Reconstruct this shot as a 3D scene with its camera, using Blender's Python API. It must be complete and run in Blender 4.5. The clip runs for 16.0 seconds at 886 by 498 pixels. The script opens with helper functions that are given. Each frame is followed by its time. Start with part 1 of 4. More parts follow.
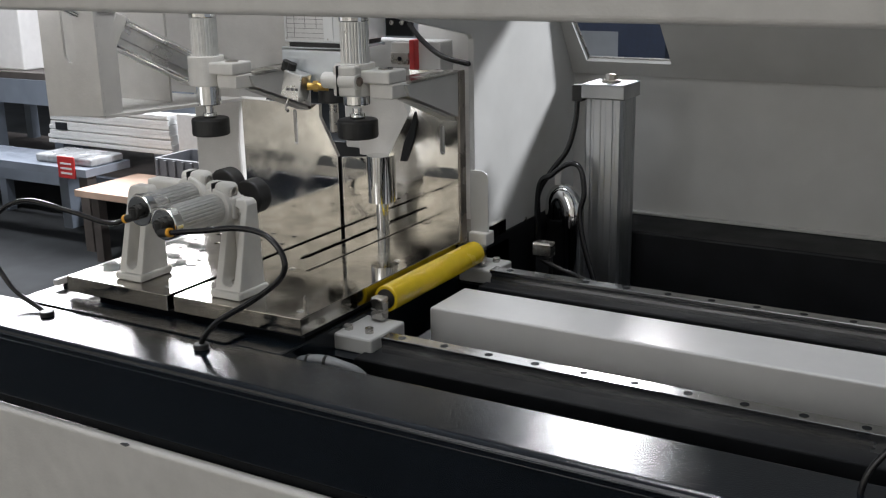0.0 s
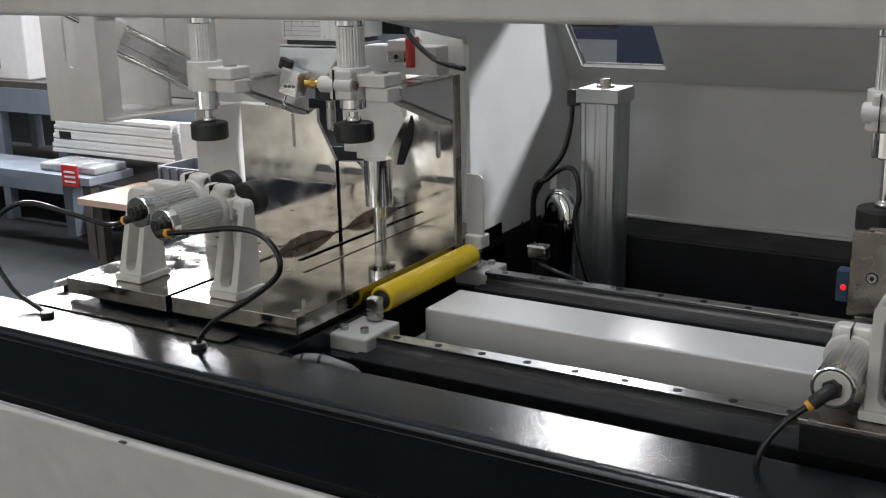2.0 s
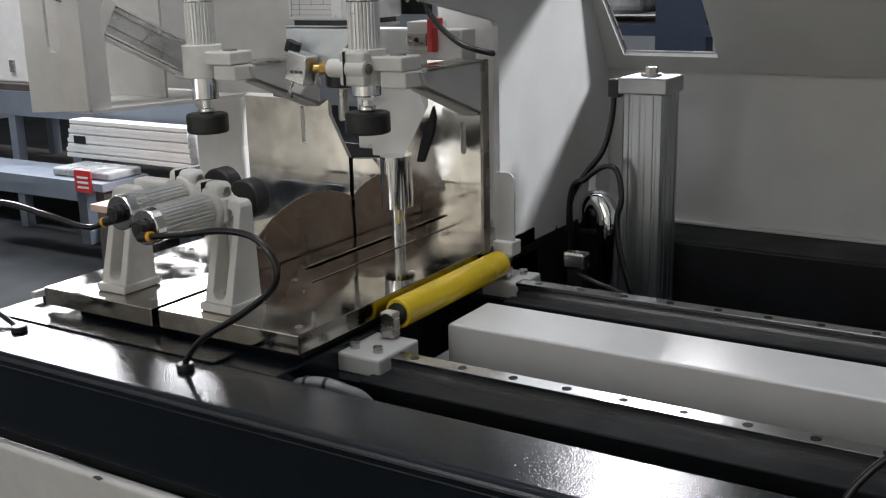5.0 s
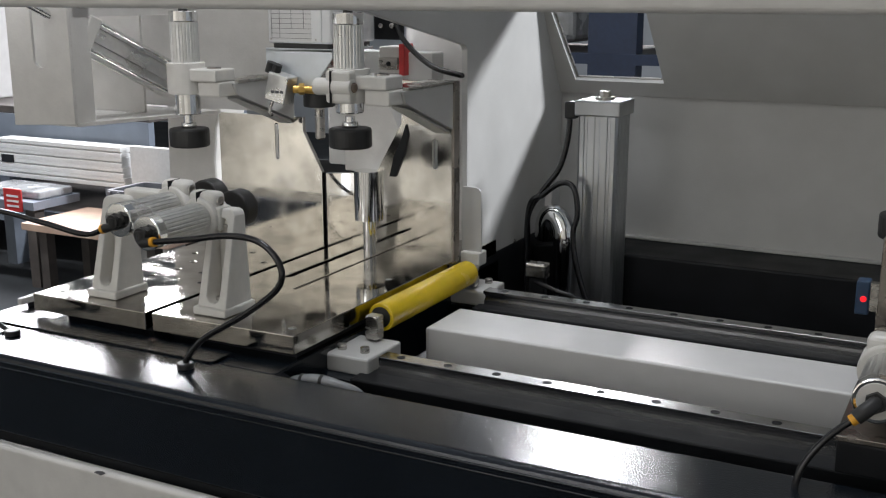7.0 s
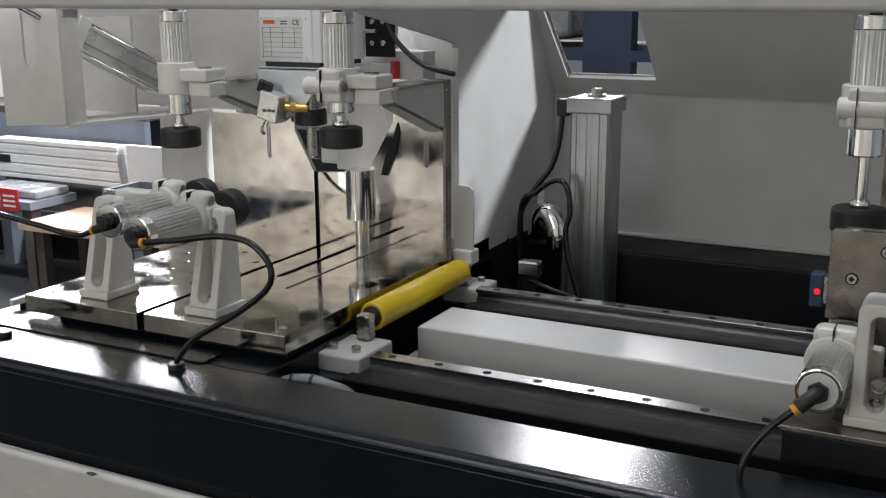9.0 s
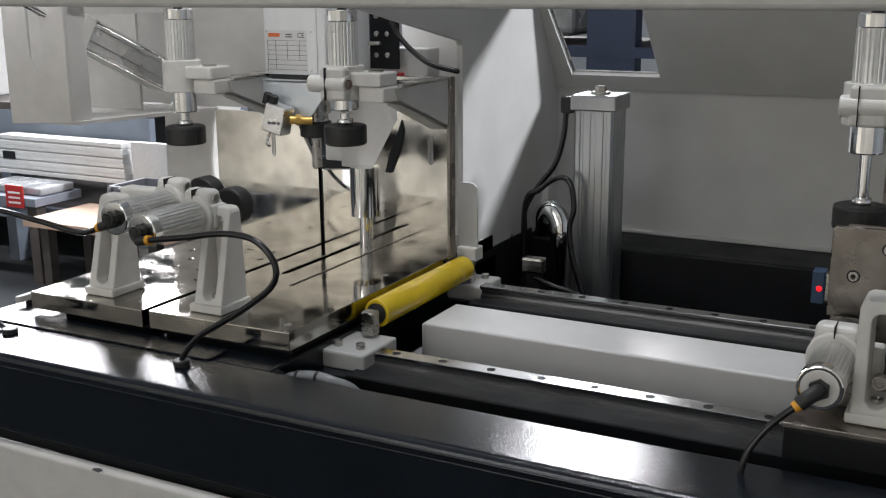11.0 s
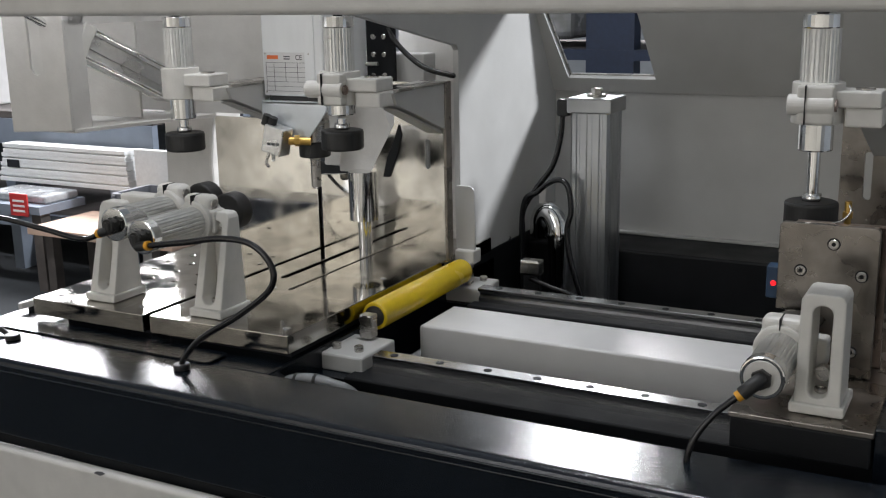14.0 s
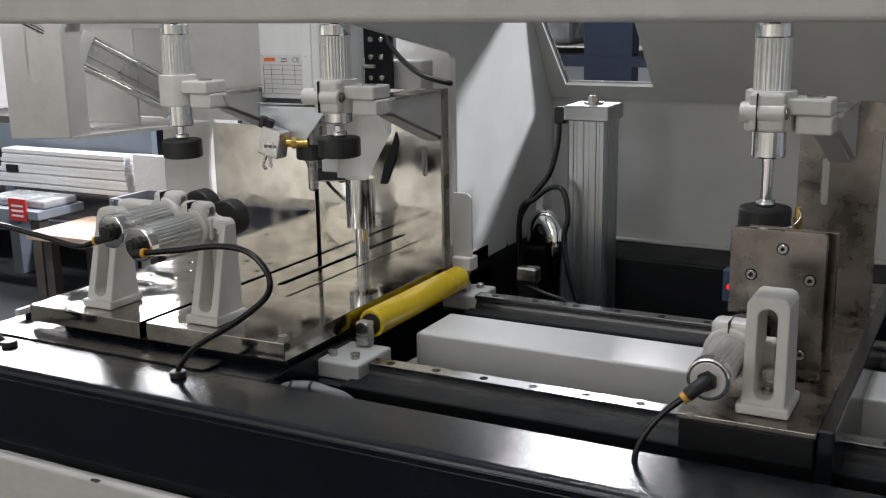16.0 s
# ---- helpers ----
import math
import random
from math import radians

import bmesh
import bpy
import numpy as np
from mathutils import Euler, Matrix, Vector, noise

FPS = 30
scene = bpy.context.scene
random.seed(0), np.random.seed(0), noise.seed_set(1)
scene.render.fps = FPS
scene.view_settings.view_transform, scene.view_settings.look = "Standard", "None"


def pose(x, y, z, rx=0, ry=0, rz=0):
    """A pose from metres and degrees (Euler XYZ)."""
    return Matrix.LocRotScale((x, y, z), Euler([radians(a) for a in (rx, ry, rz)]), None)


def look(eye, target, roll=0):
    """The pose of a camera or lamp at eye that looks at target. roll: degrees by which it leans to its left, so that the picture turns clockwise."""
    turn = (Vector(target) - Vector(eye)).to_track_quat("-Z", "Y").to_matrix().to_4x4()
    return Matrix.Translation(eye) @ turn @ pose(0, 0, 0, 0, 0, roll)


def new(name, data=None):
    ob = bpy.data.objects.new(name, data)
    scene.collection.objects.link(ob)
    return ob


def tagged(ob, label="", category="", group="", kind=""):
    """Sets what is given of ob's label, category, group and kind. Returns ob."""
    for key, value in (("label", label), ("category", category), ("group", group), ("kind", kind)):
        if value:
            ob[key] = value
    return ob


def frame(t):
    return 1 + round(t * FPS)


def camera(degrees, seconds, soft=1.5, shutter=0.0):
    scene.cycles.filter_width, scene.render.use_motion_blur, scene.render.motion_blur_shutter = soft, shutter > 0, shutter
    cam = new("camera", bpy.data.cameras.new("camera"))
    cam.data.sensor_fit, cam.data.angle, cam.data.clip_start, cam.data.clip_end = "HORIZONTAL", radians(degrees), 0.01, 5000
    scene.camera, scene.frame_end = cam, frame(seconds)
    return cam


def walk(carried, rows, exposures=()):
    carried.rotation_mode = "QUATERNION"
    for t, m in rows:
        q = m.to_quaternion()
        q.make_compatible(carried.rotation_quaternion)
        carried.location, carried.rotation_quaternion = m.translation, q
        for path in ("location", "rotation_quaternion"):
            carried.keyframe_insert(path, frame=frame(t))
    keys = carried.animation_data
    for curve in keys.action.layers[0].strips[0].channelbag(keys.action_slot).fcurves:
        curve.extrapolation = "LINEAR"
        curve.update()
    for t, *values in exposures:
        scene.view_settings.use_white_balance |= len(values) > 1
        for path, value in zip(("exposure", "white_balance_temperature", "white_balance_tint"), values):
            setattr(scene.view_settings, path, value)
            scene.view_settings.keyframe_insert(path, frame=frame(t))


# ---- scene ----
cam = camera(44.5, 16.0, soft=1.2)
# seconds, eye, yaw, pitch, roll
ROWS = [
    (0.0, 0.9059, -1.3948, 1.5258, 30.301, -15.987, 1.076),
    (0.5, 0.9103, -1.3977, 1.5183, 30.306, -15.829, 0.907),
    (1.0, 0.9241, -1.4053, 1.5270, 30.375, -15.640, 1.013),
    (1.5, 0.9416, -1.4119, 1.5259, 30.593, -15.390, 1.216),
    (2.0, 0.9346, -1.4101, 1.5152, 30.527, -15.385, 1.162),
    (2.5, 0.9325, -1.3972, 1.5103, 30.702, -15.599, 1.333),
    (3.0, 0.9014, -1.3727, 1.5038, 30.576, -15.704, 0.576),
    (3.5, 0.8381, -1.2384, 1.4666, 31.167, -15.954, 0.642),
    (4.0, 0.7885, -1.0887, 1.4265, 32.366, -15.420, 0.820),
    (4.2, 0.8197, -1.1015, 1.4304, 33.254, -15.014, 1.046),
    (6.3, 0.7846, -1.3607, 1.4532, 27.876, -14.228, 0.716),
    (6.5, 0.7756, -1.3646, 1.4518, 27.544, -13.917, 0.260),
    (7.0, 0.7802, -1.3656, 1.4477, 27.396, -13.495, 0.044),
    (7.5, 0.7824, -1.3609, 1.4471, 27.639, -13.852, 0.280),
    (8.0, 0.7867, -1.3573, 1.4487, 27.424, -13.819, 0.546),
    (8.5, 0.7913, -1.3580, 1.4503, 27.440, -13.768, 0.429),
    (9.0, 0.7925, -1.3585, 1.4509, 27.303, -13.670, 0.371),
    (11.5, 0.7970, -1.3641, 1.4549, 27.601, -13.911, 0.388),
    (12.0, 0.8013, -1.3652, 1.4555, 27.665, -13.804, 0.310),
    (12.5, 0.7992, -1.3656, 1.4530, 27.633, -13.819, 0.384),
    (13.0, 0.8045, -1.3686, 1.4549, 27.723, -13.816, 0.516),
    (13.5, 0.8079, -1.3734, 1.4602, 27.666, -13.766, 0.662),
    (14.0, 0.8153, -1.3715, 1.4552, 27.661, -13.640, 1.047),
    (14.5, 0.8206, -1.3694, 1.4590, 27.555, -13.627, 1.441),
    (15.0, 0.8150, -1.3717, 1.4615, 27.747, -13.642, 1.068),
    (15.5, 0.8179, -1.3731, 1.4636, 27.792, -13.625, 1.016),
    (16.0, 0.8204, -1.3707, 1.4602, 27.652, -13.391, 0.950),
]
walk(cam, [(t, pose(x, y, z, 90 + pitch, roll, yaw)) for t, x, y, z, yaw, pitch, roll in ROWS], exposures=[(0.0, -0.12), (3.0, -0.12), (3.5, -0.20), (4.2, -0.20), (6.3, -0.06), (16.0, -0.06)])

# ---- light ----
world = bpy.data.worlds.new("hall_light")
scene.world = world
world.use_nodes = True
bg = world.node_tree.nodes["Background"]
bg.inputs["Color"].default_value = (0.80, 0.88, 1.0, 1)
bg.inputs["Strength"].default_value = 0.07


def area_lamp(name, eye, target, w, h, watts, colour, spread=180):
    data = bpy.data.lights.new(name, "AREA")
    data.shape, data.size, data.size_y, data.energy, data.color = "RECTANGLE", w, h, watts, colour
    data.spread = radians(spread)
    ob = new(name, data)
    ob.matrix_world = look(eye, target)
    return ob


area_lamp("window_daylight", (-5.2, 3.5, 3.45), (-0.5, -0.1, 0.9), 2.9, 1.45, 560, (0.95, 0.955, 1.0))
area_lamp("rear_window_light", (-1.25, 4.1, 2.95), (0.2, 0.2, 1.0), 0.60, 0.42, 72, (0.95, 0.955, 1.0))
area_lamp("ceiling_light_rear", (1.5, 3.9, 3.6), (-0.05, 0.7, 1.2), 0.45, 0.45, 480, (0.93, 0.95, 1.0))
# added fill for the bench and stock at the back left
area_lamp("left_fill", (-3.7, 0.9, 4.6), (-3.6, 2.4, 0.5), 1.4, 0.4, 48, (0.95, 0.96, 1.0), 90)
# added overhead fill that lifts the channel cover's top, not a known lamp
area_lamp("overhead_fill", (0.0, 0.05, 4.7), (0.0, 0.12, 0.9), 0.9, 0.35, 12, (0.94, 0.955, 1.0), 80)
# unseen soft panel added in front to brighten the hood's rear panel
area_lamp("front_fill", (-0.9, -4.1, 2.3), (-0.1, 0.9, 1.05), 1.6, 1.5, 26, (0.92, 0.95, 1.0))
# added fill on the south wall, so the fence mirrors a bright surface
area_lamp("south_wall_fill", (-3.1, -2.7, 3.6), (-3.2, -4.2, 0.9), 2.0, 0.5, 26, (1.0, 0.965, 0.92), 80)


# ---- materials ----
def material(name, colour, rough=0.5, metal=0.0, grain=0.0, grain_size=60.0, bump=0.0, bump_size=400.0, smudge=0.0, smudge_size=9.0, stretch=(1, 1, 1), coat=0.0, random_tone=0.0, emit=0.0, spec=0.5):
    """A surface with tone variation at two scales, gloss smudges and fine relief."""
    m = bpy.data.materials.new(name)
    m.use_nodes = True
    nt = m.node_tree
    p = nt.nodes["Principled BSDF"]
    p.inputs["Metallic"].default_value = metal
    p.inputs["Specular IOR Level"].default_value = spec
    p.inputs["Coat Weight"].default_value = coat
    p.inputs["Coat Roughness"].default_value = 0.12
    co = nt.nodes.new("ShaderNodeTexCoord")
    mp = nt.nodes.new("ShaderNodeMapping")
    mp.inputs["Scale"].default_value = stretch
    nt.links.new(co.outputs["Object"], mp.inputs["Vector"])

    def noise_tex(scale, detail=4.0):
        n = nt.nodes.new("ShaderNodeTexNoise")
        n.inputs["Scale"].default_value, n.inputs["Detail"].default_value = scale, detail
        nt.links.new(mp.outputs["Vector"], n.inputs["Vector"])
        return n

    def span(src, lo, hi, a, b):
        r = nt.nodes.new("ShaderNodeMapRange")
        r.inputs["From Min"].default_value, r.inputs["From Max"].default_value = lo, hi
        r.inputs["To Min"].default_value, r.inputs["To Max"].default_value = a, b
        nt.links.new(src, r.inputs["Value"])
        return r.outputs["Result"]

    fine, broad = noise_tex(grain_size), noise_tex(smudge_size, 6.0)
    mix = nt.nodes.new("ShaderNodeMix")
    mix.data_type, mix.blend_type = "RGBA", "MULTIPLY"
    mix.inputs["Factor"].default_value = 1.0
    mix.inputs["A"].default_value = (*colour, 1)
    both = nt.nodes.new("ShaderNodeMath")
    both.operation = "MULTIPLY"
    nt.links.new(span(fine.outputs["Fac"], 0.3, 0.7, 1 - grain, 1 + grain), both.inputs[0])
    nt.links.new(span(broad.outputs["Fac"], 0.3, 0.7, 1 - grain * 0.8, 1 + grain * 0.8), both.inputs[1])
    tone = both.outputs["Value"]
    if random_tone:
        info = nt.nodes.new("ShaderNodeObjectInfo")
        third = nt.nodes.new("ShaderNodeMath")
        third.operation = "MULTIPLY"
        nt.links.new(tone, third.inputs[0])
        nt.links.new(span(info.outputs["Random"], 0, 1, 1 - random_tone, 1 + random_tone), third.inputs[1])
        tone = third.outputs["Value"]
    comb = nt.nodes.new("ShaderNodeCombineColor")
    for c in ("Red", "Green", "Blue"):
        nt.links.new(tone, comb.inputs[c])
    nt.links.new(comb.outputs["Color"], mix.inputs["B"])
    nt.links.new(mix.outputs["Result"], p.inputs["Base Color"])
    if smudge:
        nt.links.new(span(broad.outputs["Fac"], 0.35, 0.7, max(rough - smudge, 0.02), rough + smudge), p.inputs["Roughness"])
    else:
        p.inputs["Roughness"].default_value = rough
    if bump:
        b = nt.nodes.new("ShaderNodeBump")
        b.inputs["Strength"].default_value, b.inputs["Distance"].default_value = bump, 0.0008
        nt.links.new(noise_tex(bump_size, 2.0).outputs["Fac"], b.inputs["Height"])
        nt.links.new(b.outputs["Normal"], p.inputs["Normal"])
    if emit:
        p.inputs["Emission Color"].default_value = (*colour, 1)
        p.inputs["Emission Strength"].default_value = emit
    return m


CREAM = material("cream_paint", (0.63, 0.615, 0.59), 0.42, grain=0.05, grain_size=25, bump=0.6, bump_size=190, smudge=0.08)
HOOD = material("warm_grey_paint", (0.502, 0.50, 0.485), 0.45, grain=0.04, grain_size=12, bump=0.35, bump_size=260, smudge=0.08)
CAST = material("cast_cream_paint", (0.665, 0.65, 0.615), 0.40, grain=0.05, grain_size=40, bump=0.25, bump_size=220, smudge=0.08)
BLACK = material("black_textured_paint", (0.007, 0.0100, 0.0145), 0.085, grain=0.15, grain_size=60, bump=0.50, bump_size=430, smudge=0.03)
PIT = material("matt_black_paint", (0.008, 0.0090, 0.0108), 0.55, grain=0.25, grain_size=14, bump=0.3, smudge=0.1, spec=0.25)
POLISH = material("polished_steel", (0.655, 0.64, 0.605), 0.095, 1.0, grain=0.14, grain_size=26, bump=0.018, bump_size=30, smudge=0.085, smudge_size=17)
TABLE = material("ground_table_steel", (0.45, 0.43, 0.395), 0.11, 1.0, grain=0.22, grain_size=19, bump=0.03, bump_size=45, smudge=0.09, smudge_size=13)
STEEL = material("brushed_steel", (0.50, 0.48, 0.45), 0.28, 1.0, grain=0.10, grain_size=60, bump=0.15, smudge=0.12, smudge_size=18, stretch=(1, 1, 4))
RAIL = material("ground_rail_steel", (0.50, 0.50, 0.50), 0.24, 1.0, grain=0.06, smudge=0.06, stretch=(0.2, 1, 1))
CHROME = material("chrome", (0.80, 0.80, 0.79), 0.10, 1.0, grain=0.04, smudge=0.04)
ALU = material("ridged_aluminium", (0.74, 0.74, 0.73), 0.34, 0.9, grain=0.06, grain_size=80, smudge=0.08)
DULL_ALU = material("anodised_aluminium", (0.46, 0.475, 0.49), 0.33, 0.95, grain=0.05, grain_size=16, smudge=0.05, stretch=(2, 2, 0.5))
SATIN = material("satin_aluminium", (0.82, 0.835, 0.84), 0.46, 0.2, grain=0.03, grain_size=40, smudge=0.06, stretch=(1, 1, 0.2))
RUBBER = material("black_rubber", (0.018, 0.018, 0.018), 0.45, grain=0.2, bump=0.2, smudge=0.1)
HOSE = material("black_hose", (0.012, 0.012, 0.013), 0.22, grain=0.1)
YELLOW = material("yellow_plastic", (0.70, 0.50, 0.02), 0.22, grain=0.05, grain_size=30, smudge=0.08)
WHITE = material("white_paint", (0.70, 0.69, 0.68), 0.44, grain=0.04, grain_size=20, bump=0.3, bump_size=350, smudge=0.08)
GLOSS_WHITE = material("glossy_white_paint", (0.66, 0.655, 0.65), 0.36, grain=0.03, grain_size=20, bump=0.30, bump_size=330, smudge=0.03, smudge_size=4, spec=0.9)
ZINC = material("zinc_plate", (0.68, 0.72, 0.75), 0.42, 0.55, grain=0.10, grain_size=9, smudge=0.1)
BRASS = material("brass", (0.62, 0.40, 0.12), 0.28, 1.0, grain=0.08)
RED = material("red_paint", (0.45, 0.03, 0.03), 0.4, grain=0.08)
ORANGE = material("orange_band", (0.75, 0.36, 0.03), 0.4, grain=0.05)
BLUE = material("blue_plastic", (0.025, 0.06, 0.12), 0.4, grain=0.08)
GLOW = material("red_signal_light", (0.95, 0.012, 0.02), 0.3, emit=1.1)
PRINT = material("grey_print", (0.10, 0.10, 0.11), 0.5)
PRINT_ORANGE = material("orange_print", (0.80, 0.18, 0.05), 0.5)
LABEL = material("silver_label", (0.72, 0.72, 0.72), 0.35, 0.2, grain=0.03)
# scuffed steel, base colour darkened in place of the dark surroundings it would mirror
DARK_SCUFF = material("scuffed_steel_dark_reflection", (0.27, 0.245, 0.22), 0.30, 1.0, grain=0.16, grain_size=34, bump=0.03, bump_size=90, smudge=0.10, smudge_size=22)
BLADE = material("saw_blade_steel", (0.33, 0.27, 0.24), 0.34, 1.0, grain=0.10, grain_size=30, smudge=0.1)
FLOOR = material("grey_floor", (0.04, 0.043, 0.046), 0.75, grain=0.25, grain_size=3, bump=0.1, smudge=0.1, smudge_size=2, spec=0.06)
BENCH = material("blue_grey_steel", (0.16, 0.185, 0.225), 0.45, grain=0.1, grain_size=6, smudge=0.1)
DARKWOOD = material("dark_board", (0.07, 0.06, 0.055), 0.6, grain=0.25, grain_size=8)
BOARD = material("pale_board", (0.48, 0.34, 0.26), 0.6, grain=0.12, grain_size=6)
PROFILE = material("white_profile", (0.55, 0.555, 0.55), 0.4, grain=0.05, random_tone=0.08)
CONDUIT = material("grey_conduit", (0.30, 0.31, 0.32), 0.25, grain=0.08, smudge=0.08)
CRATE = material("grey_plastic", (0.13, 0.135, 0.15), 0.5, grain=0.06)
RACK = material("dark_blue_steel", (0.016, 0.030, 0.068), 0.5, grain=0.1)
WRAP = material("clear_wrapped_goods", (0.25, 0.26, 0.27), 0.25, grain=0.35, grain_size=12, bump=0.6, bump_size=30, smudge=0.15)
# mottled warm tone, made for what the fence mirrors from behind the camera
WARM = material("fence_reflection_tone", (0.46, 0.43, 0.37), 0.7, grain=0.5, grain_size=1.6, smudge_size=0.7)
# glow of the strips that the fence mirrors as bright columns
STRIP_GLOW = material("reflected_glow_strip", (0.90, 0.93, 1.0), 0.5, emit=1.6)
WALLP = material("hall_wall_paint", (0.42, 0.45, 0.48), 0.7, grain=0.06, grain_size=2)


# ---- building helpers ----
from mathutils import geometry


def part(name, bm, mat, parent=None, label=""):
    me = bpy.data.meshes.new(name)
    bm.normal_update()
    for e in bm.edges:
        if len(e.link_faces) != 2 or not all(f.smooth for f in e.link_faces) or e.calc_face_angle(0) > 0.6:
            e.smooth = False
    bm.to_mesh(me)
    bm.free()
    me.materials.append(mat)
    ob = new(name, me)
    ob.parent = parent
    if label:
        ob["label"] = label
    return ob


def thing(name, x, y, z, label, category, group="", kind=""):
    return tagged(_at(new(name), x, y, z), label, category, group, kind)


def _at(ob, x, y, z):
    ob.location = (x, y, z)
    ob.empty_display_size = 0.05
    return ob


def bevel(bm, r, seg=2, sharp=40):
    if r > 0:
        edges = [e for e in bm.edges if len(e.link_faces) == 2 and e.calc_face_angle(0) > radians(sharp)]
        bmesh.ops.bevel(bm, geom=edges, offset=r, segments=seg, profile=0.5, affect="EDGES", clamp_overlap=True)
        for fc in bm.faces:
            fc.smooth = False
    return bm


def box(x0, x1, y0, y1, z0, z1, r=0.0, seg=2, bm=None):
    b = bmesh.new()
    m = Matrix.LocRotScale(((x0 + x1) / 2, (y0 + y1) / 2, (z0 + z1) / 2), None, (abs(x1 - x0), abs(y1 - y0), abs(z1 - z0)))
    bmesh.ops.create_cube(b, size=1, matrix=m)
    bevel(b, r, seg)
    return merge(bm, b)


def merge(bm, b):
    if bm is None:
        return b
    me = bpy.data.meshes.new("scratch")
    b.to_mesh(me)
    b.free()
    bm.from_mesh(me)
    bpy.data.meshes.remove(me)
    return bm


def moved(bm, m):
    bmesh.ops.transform(bm, matrix=m, verts=bm.verts[:])
    return bm


def rod(a, b, r, r2=None, seg=28, edge=0.0, bm=None):
    """A round bar from a to b."""
    a, b = Vector(a), Vector(b)
    n = bmesh.new()
    bmesh.ops.create_cone(n, cap_ends=True, segments=seg, radius1=r, radius2=r if r2 is None else r2, depth=(b - a).length)
    if edge:
        bevel(n, edge, 2, 60)
    for fc in n.faces:
        fc.smooth = len(fc.verts) == 4 and not edge
    moved(n, Matrix.Translation((a + b) / 2) @ (b - a).to_track_quat("Z", "Y").to_matrix().to_4x4())
    return merge(bm, n)


def ridged(a, b, r, ridges=26, depth=0.0012, bm=None):
    """A fluted barrel from a to b."""
    a, b = Vector(a), Vector(b)
    n = bmesh.new()
    ring = []
    for i in range(ridges * 4):
        ang = 2 * math.pi * i / (ridges * 4)
        rr = r - (depth if i % 4 == 0 else 0)
        ring.append((rr * math.cos(ang), rr * math.sin(ang)))
    lo = [n.verts.new((x, y, 0)) for x, y in ring]
    hi = [n.verts.new((x, y, (b - a).length)) for x, y in ring]
    for i in range(len(ring)):
        j = (i + 1) % len(ring)
        n.faces.new((lo[i], lo[j], hi[j], hi[i]))
    n.faces.new(hi)
    n.faces.new(lo[::-1])
    moved(n, Matrix.Translation(a) @ (b - a).to_track_quat("Z", "Y").to_matrix().to_4x4())
    return merge(bm, n)


def within(p, loop):
    """Whether a point lies inside a closed outline."""
    inside = False
    for (x0, y0), (x1, y1) in zip(loop, [*loop[1:], loop[0]]):
        if (y0 > p[1]) != (y1 > p[1]) and p[0] < (x1 - x0) * (p[1] - y0) / (y1 - y0) + x0:
            inside = not inside
    return inside


def slab(outline, thick, axis, at, holes=(), r=0.0, bm=None):
    """A plate cut from an outline with holes. axis 'x': points are (y, z); 'y': (x, z); 'z': (x, y). It reaches from at to at + thick."""
    loops = [list(outline)] + [list(h) for h in holes]
    pts, cons = [], []
    for loop in loops:
        k = len(pts)
        pts += [Vector(p) for p in loop]
        cons += [(k + i, k + (i + 1) % len(loop)) for i in range(len(loop))]
    vs2, _, faces, *_ = geometry.delaunay_2d_cdt(pts, cons, [], 0, 1e-7)
    n = bmesh.new()
    vs = [n.verts.new((v.x, v.y, 0)) for v in vs2]
    for fc in faces:
        mid = sum((vs2[i] for i in fc), Vector((0, 0))) / len(fc)
        if within(mid, loops[0]) and not any(within(mid, h) for h in loops[1:]):
            n.faces.new([vs[i] for i in fc])
    bmesh.ops.recalc_face_normals(n, faces=n.faces[:])
    ext = bmesh.ops.extrude_face_region(n, geom=n.faces[:])
    bmesh.ops.translate(n, vec=(0, 0, thick), verts=[g for g in ext["geom"] if isinstance(g, bmesh.types.BMVert)])
    bmesh.ops.recalc_face_normals(n, faces=n.faces[:])
    bevel(n, r)
    if axis == "x":
        m = Matrix(((0, 0, 1, at), (1, 0, 0, 0), (0, 1, 0, 0), (0, 0, 0, 1)))
    elif axis == "y":
        m = Matrix(((1, 0, 0, 0), (0, 0, 1, at), (0, 1, 0, 0), (0, 0, 0, 1)))
    else:
        m = Matrix.Translation((0, 0, at))
    moved(n, m)
    bmesh.ops.recalc_face_normals(n, faces=n.faces[:])
    return merge(bm, n)


def rounded(u0, u1, v0, v1, r, seg=5):
    """A rounded rectangle's outline; r may be a corner list: lower left, lower right, upper right, upper left."""
    rs = r if isinstance(r, (list, tuple)) else [r] * 4
    pts = []
    for (cu, cv, a0), rr in zip(((u0, v0, 180), (u1, v0, 270), (u1, v1, 0), (u0, v1, 90)), rs):
        su, sv = (1 if cu == u0 else -1), (1 if cv == v0 else -1)
        if rr <= 0:
            pts.append((cu, cv))
            continue
        for i in range(seg + 1):
            a = radians(a0 + 90 * i / seg)
            pts.append((cu + su * rr + rr * math.cos(a), cv + sv * rr + rr * math.sin(a)))
    return pts


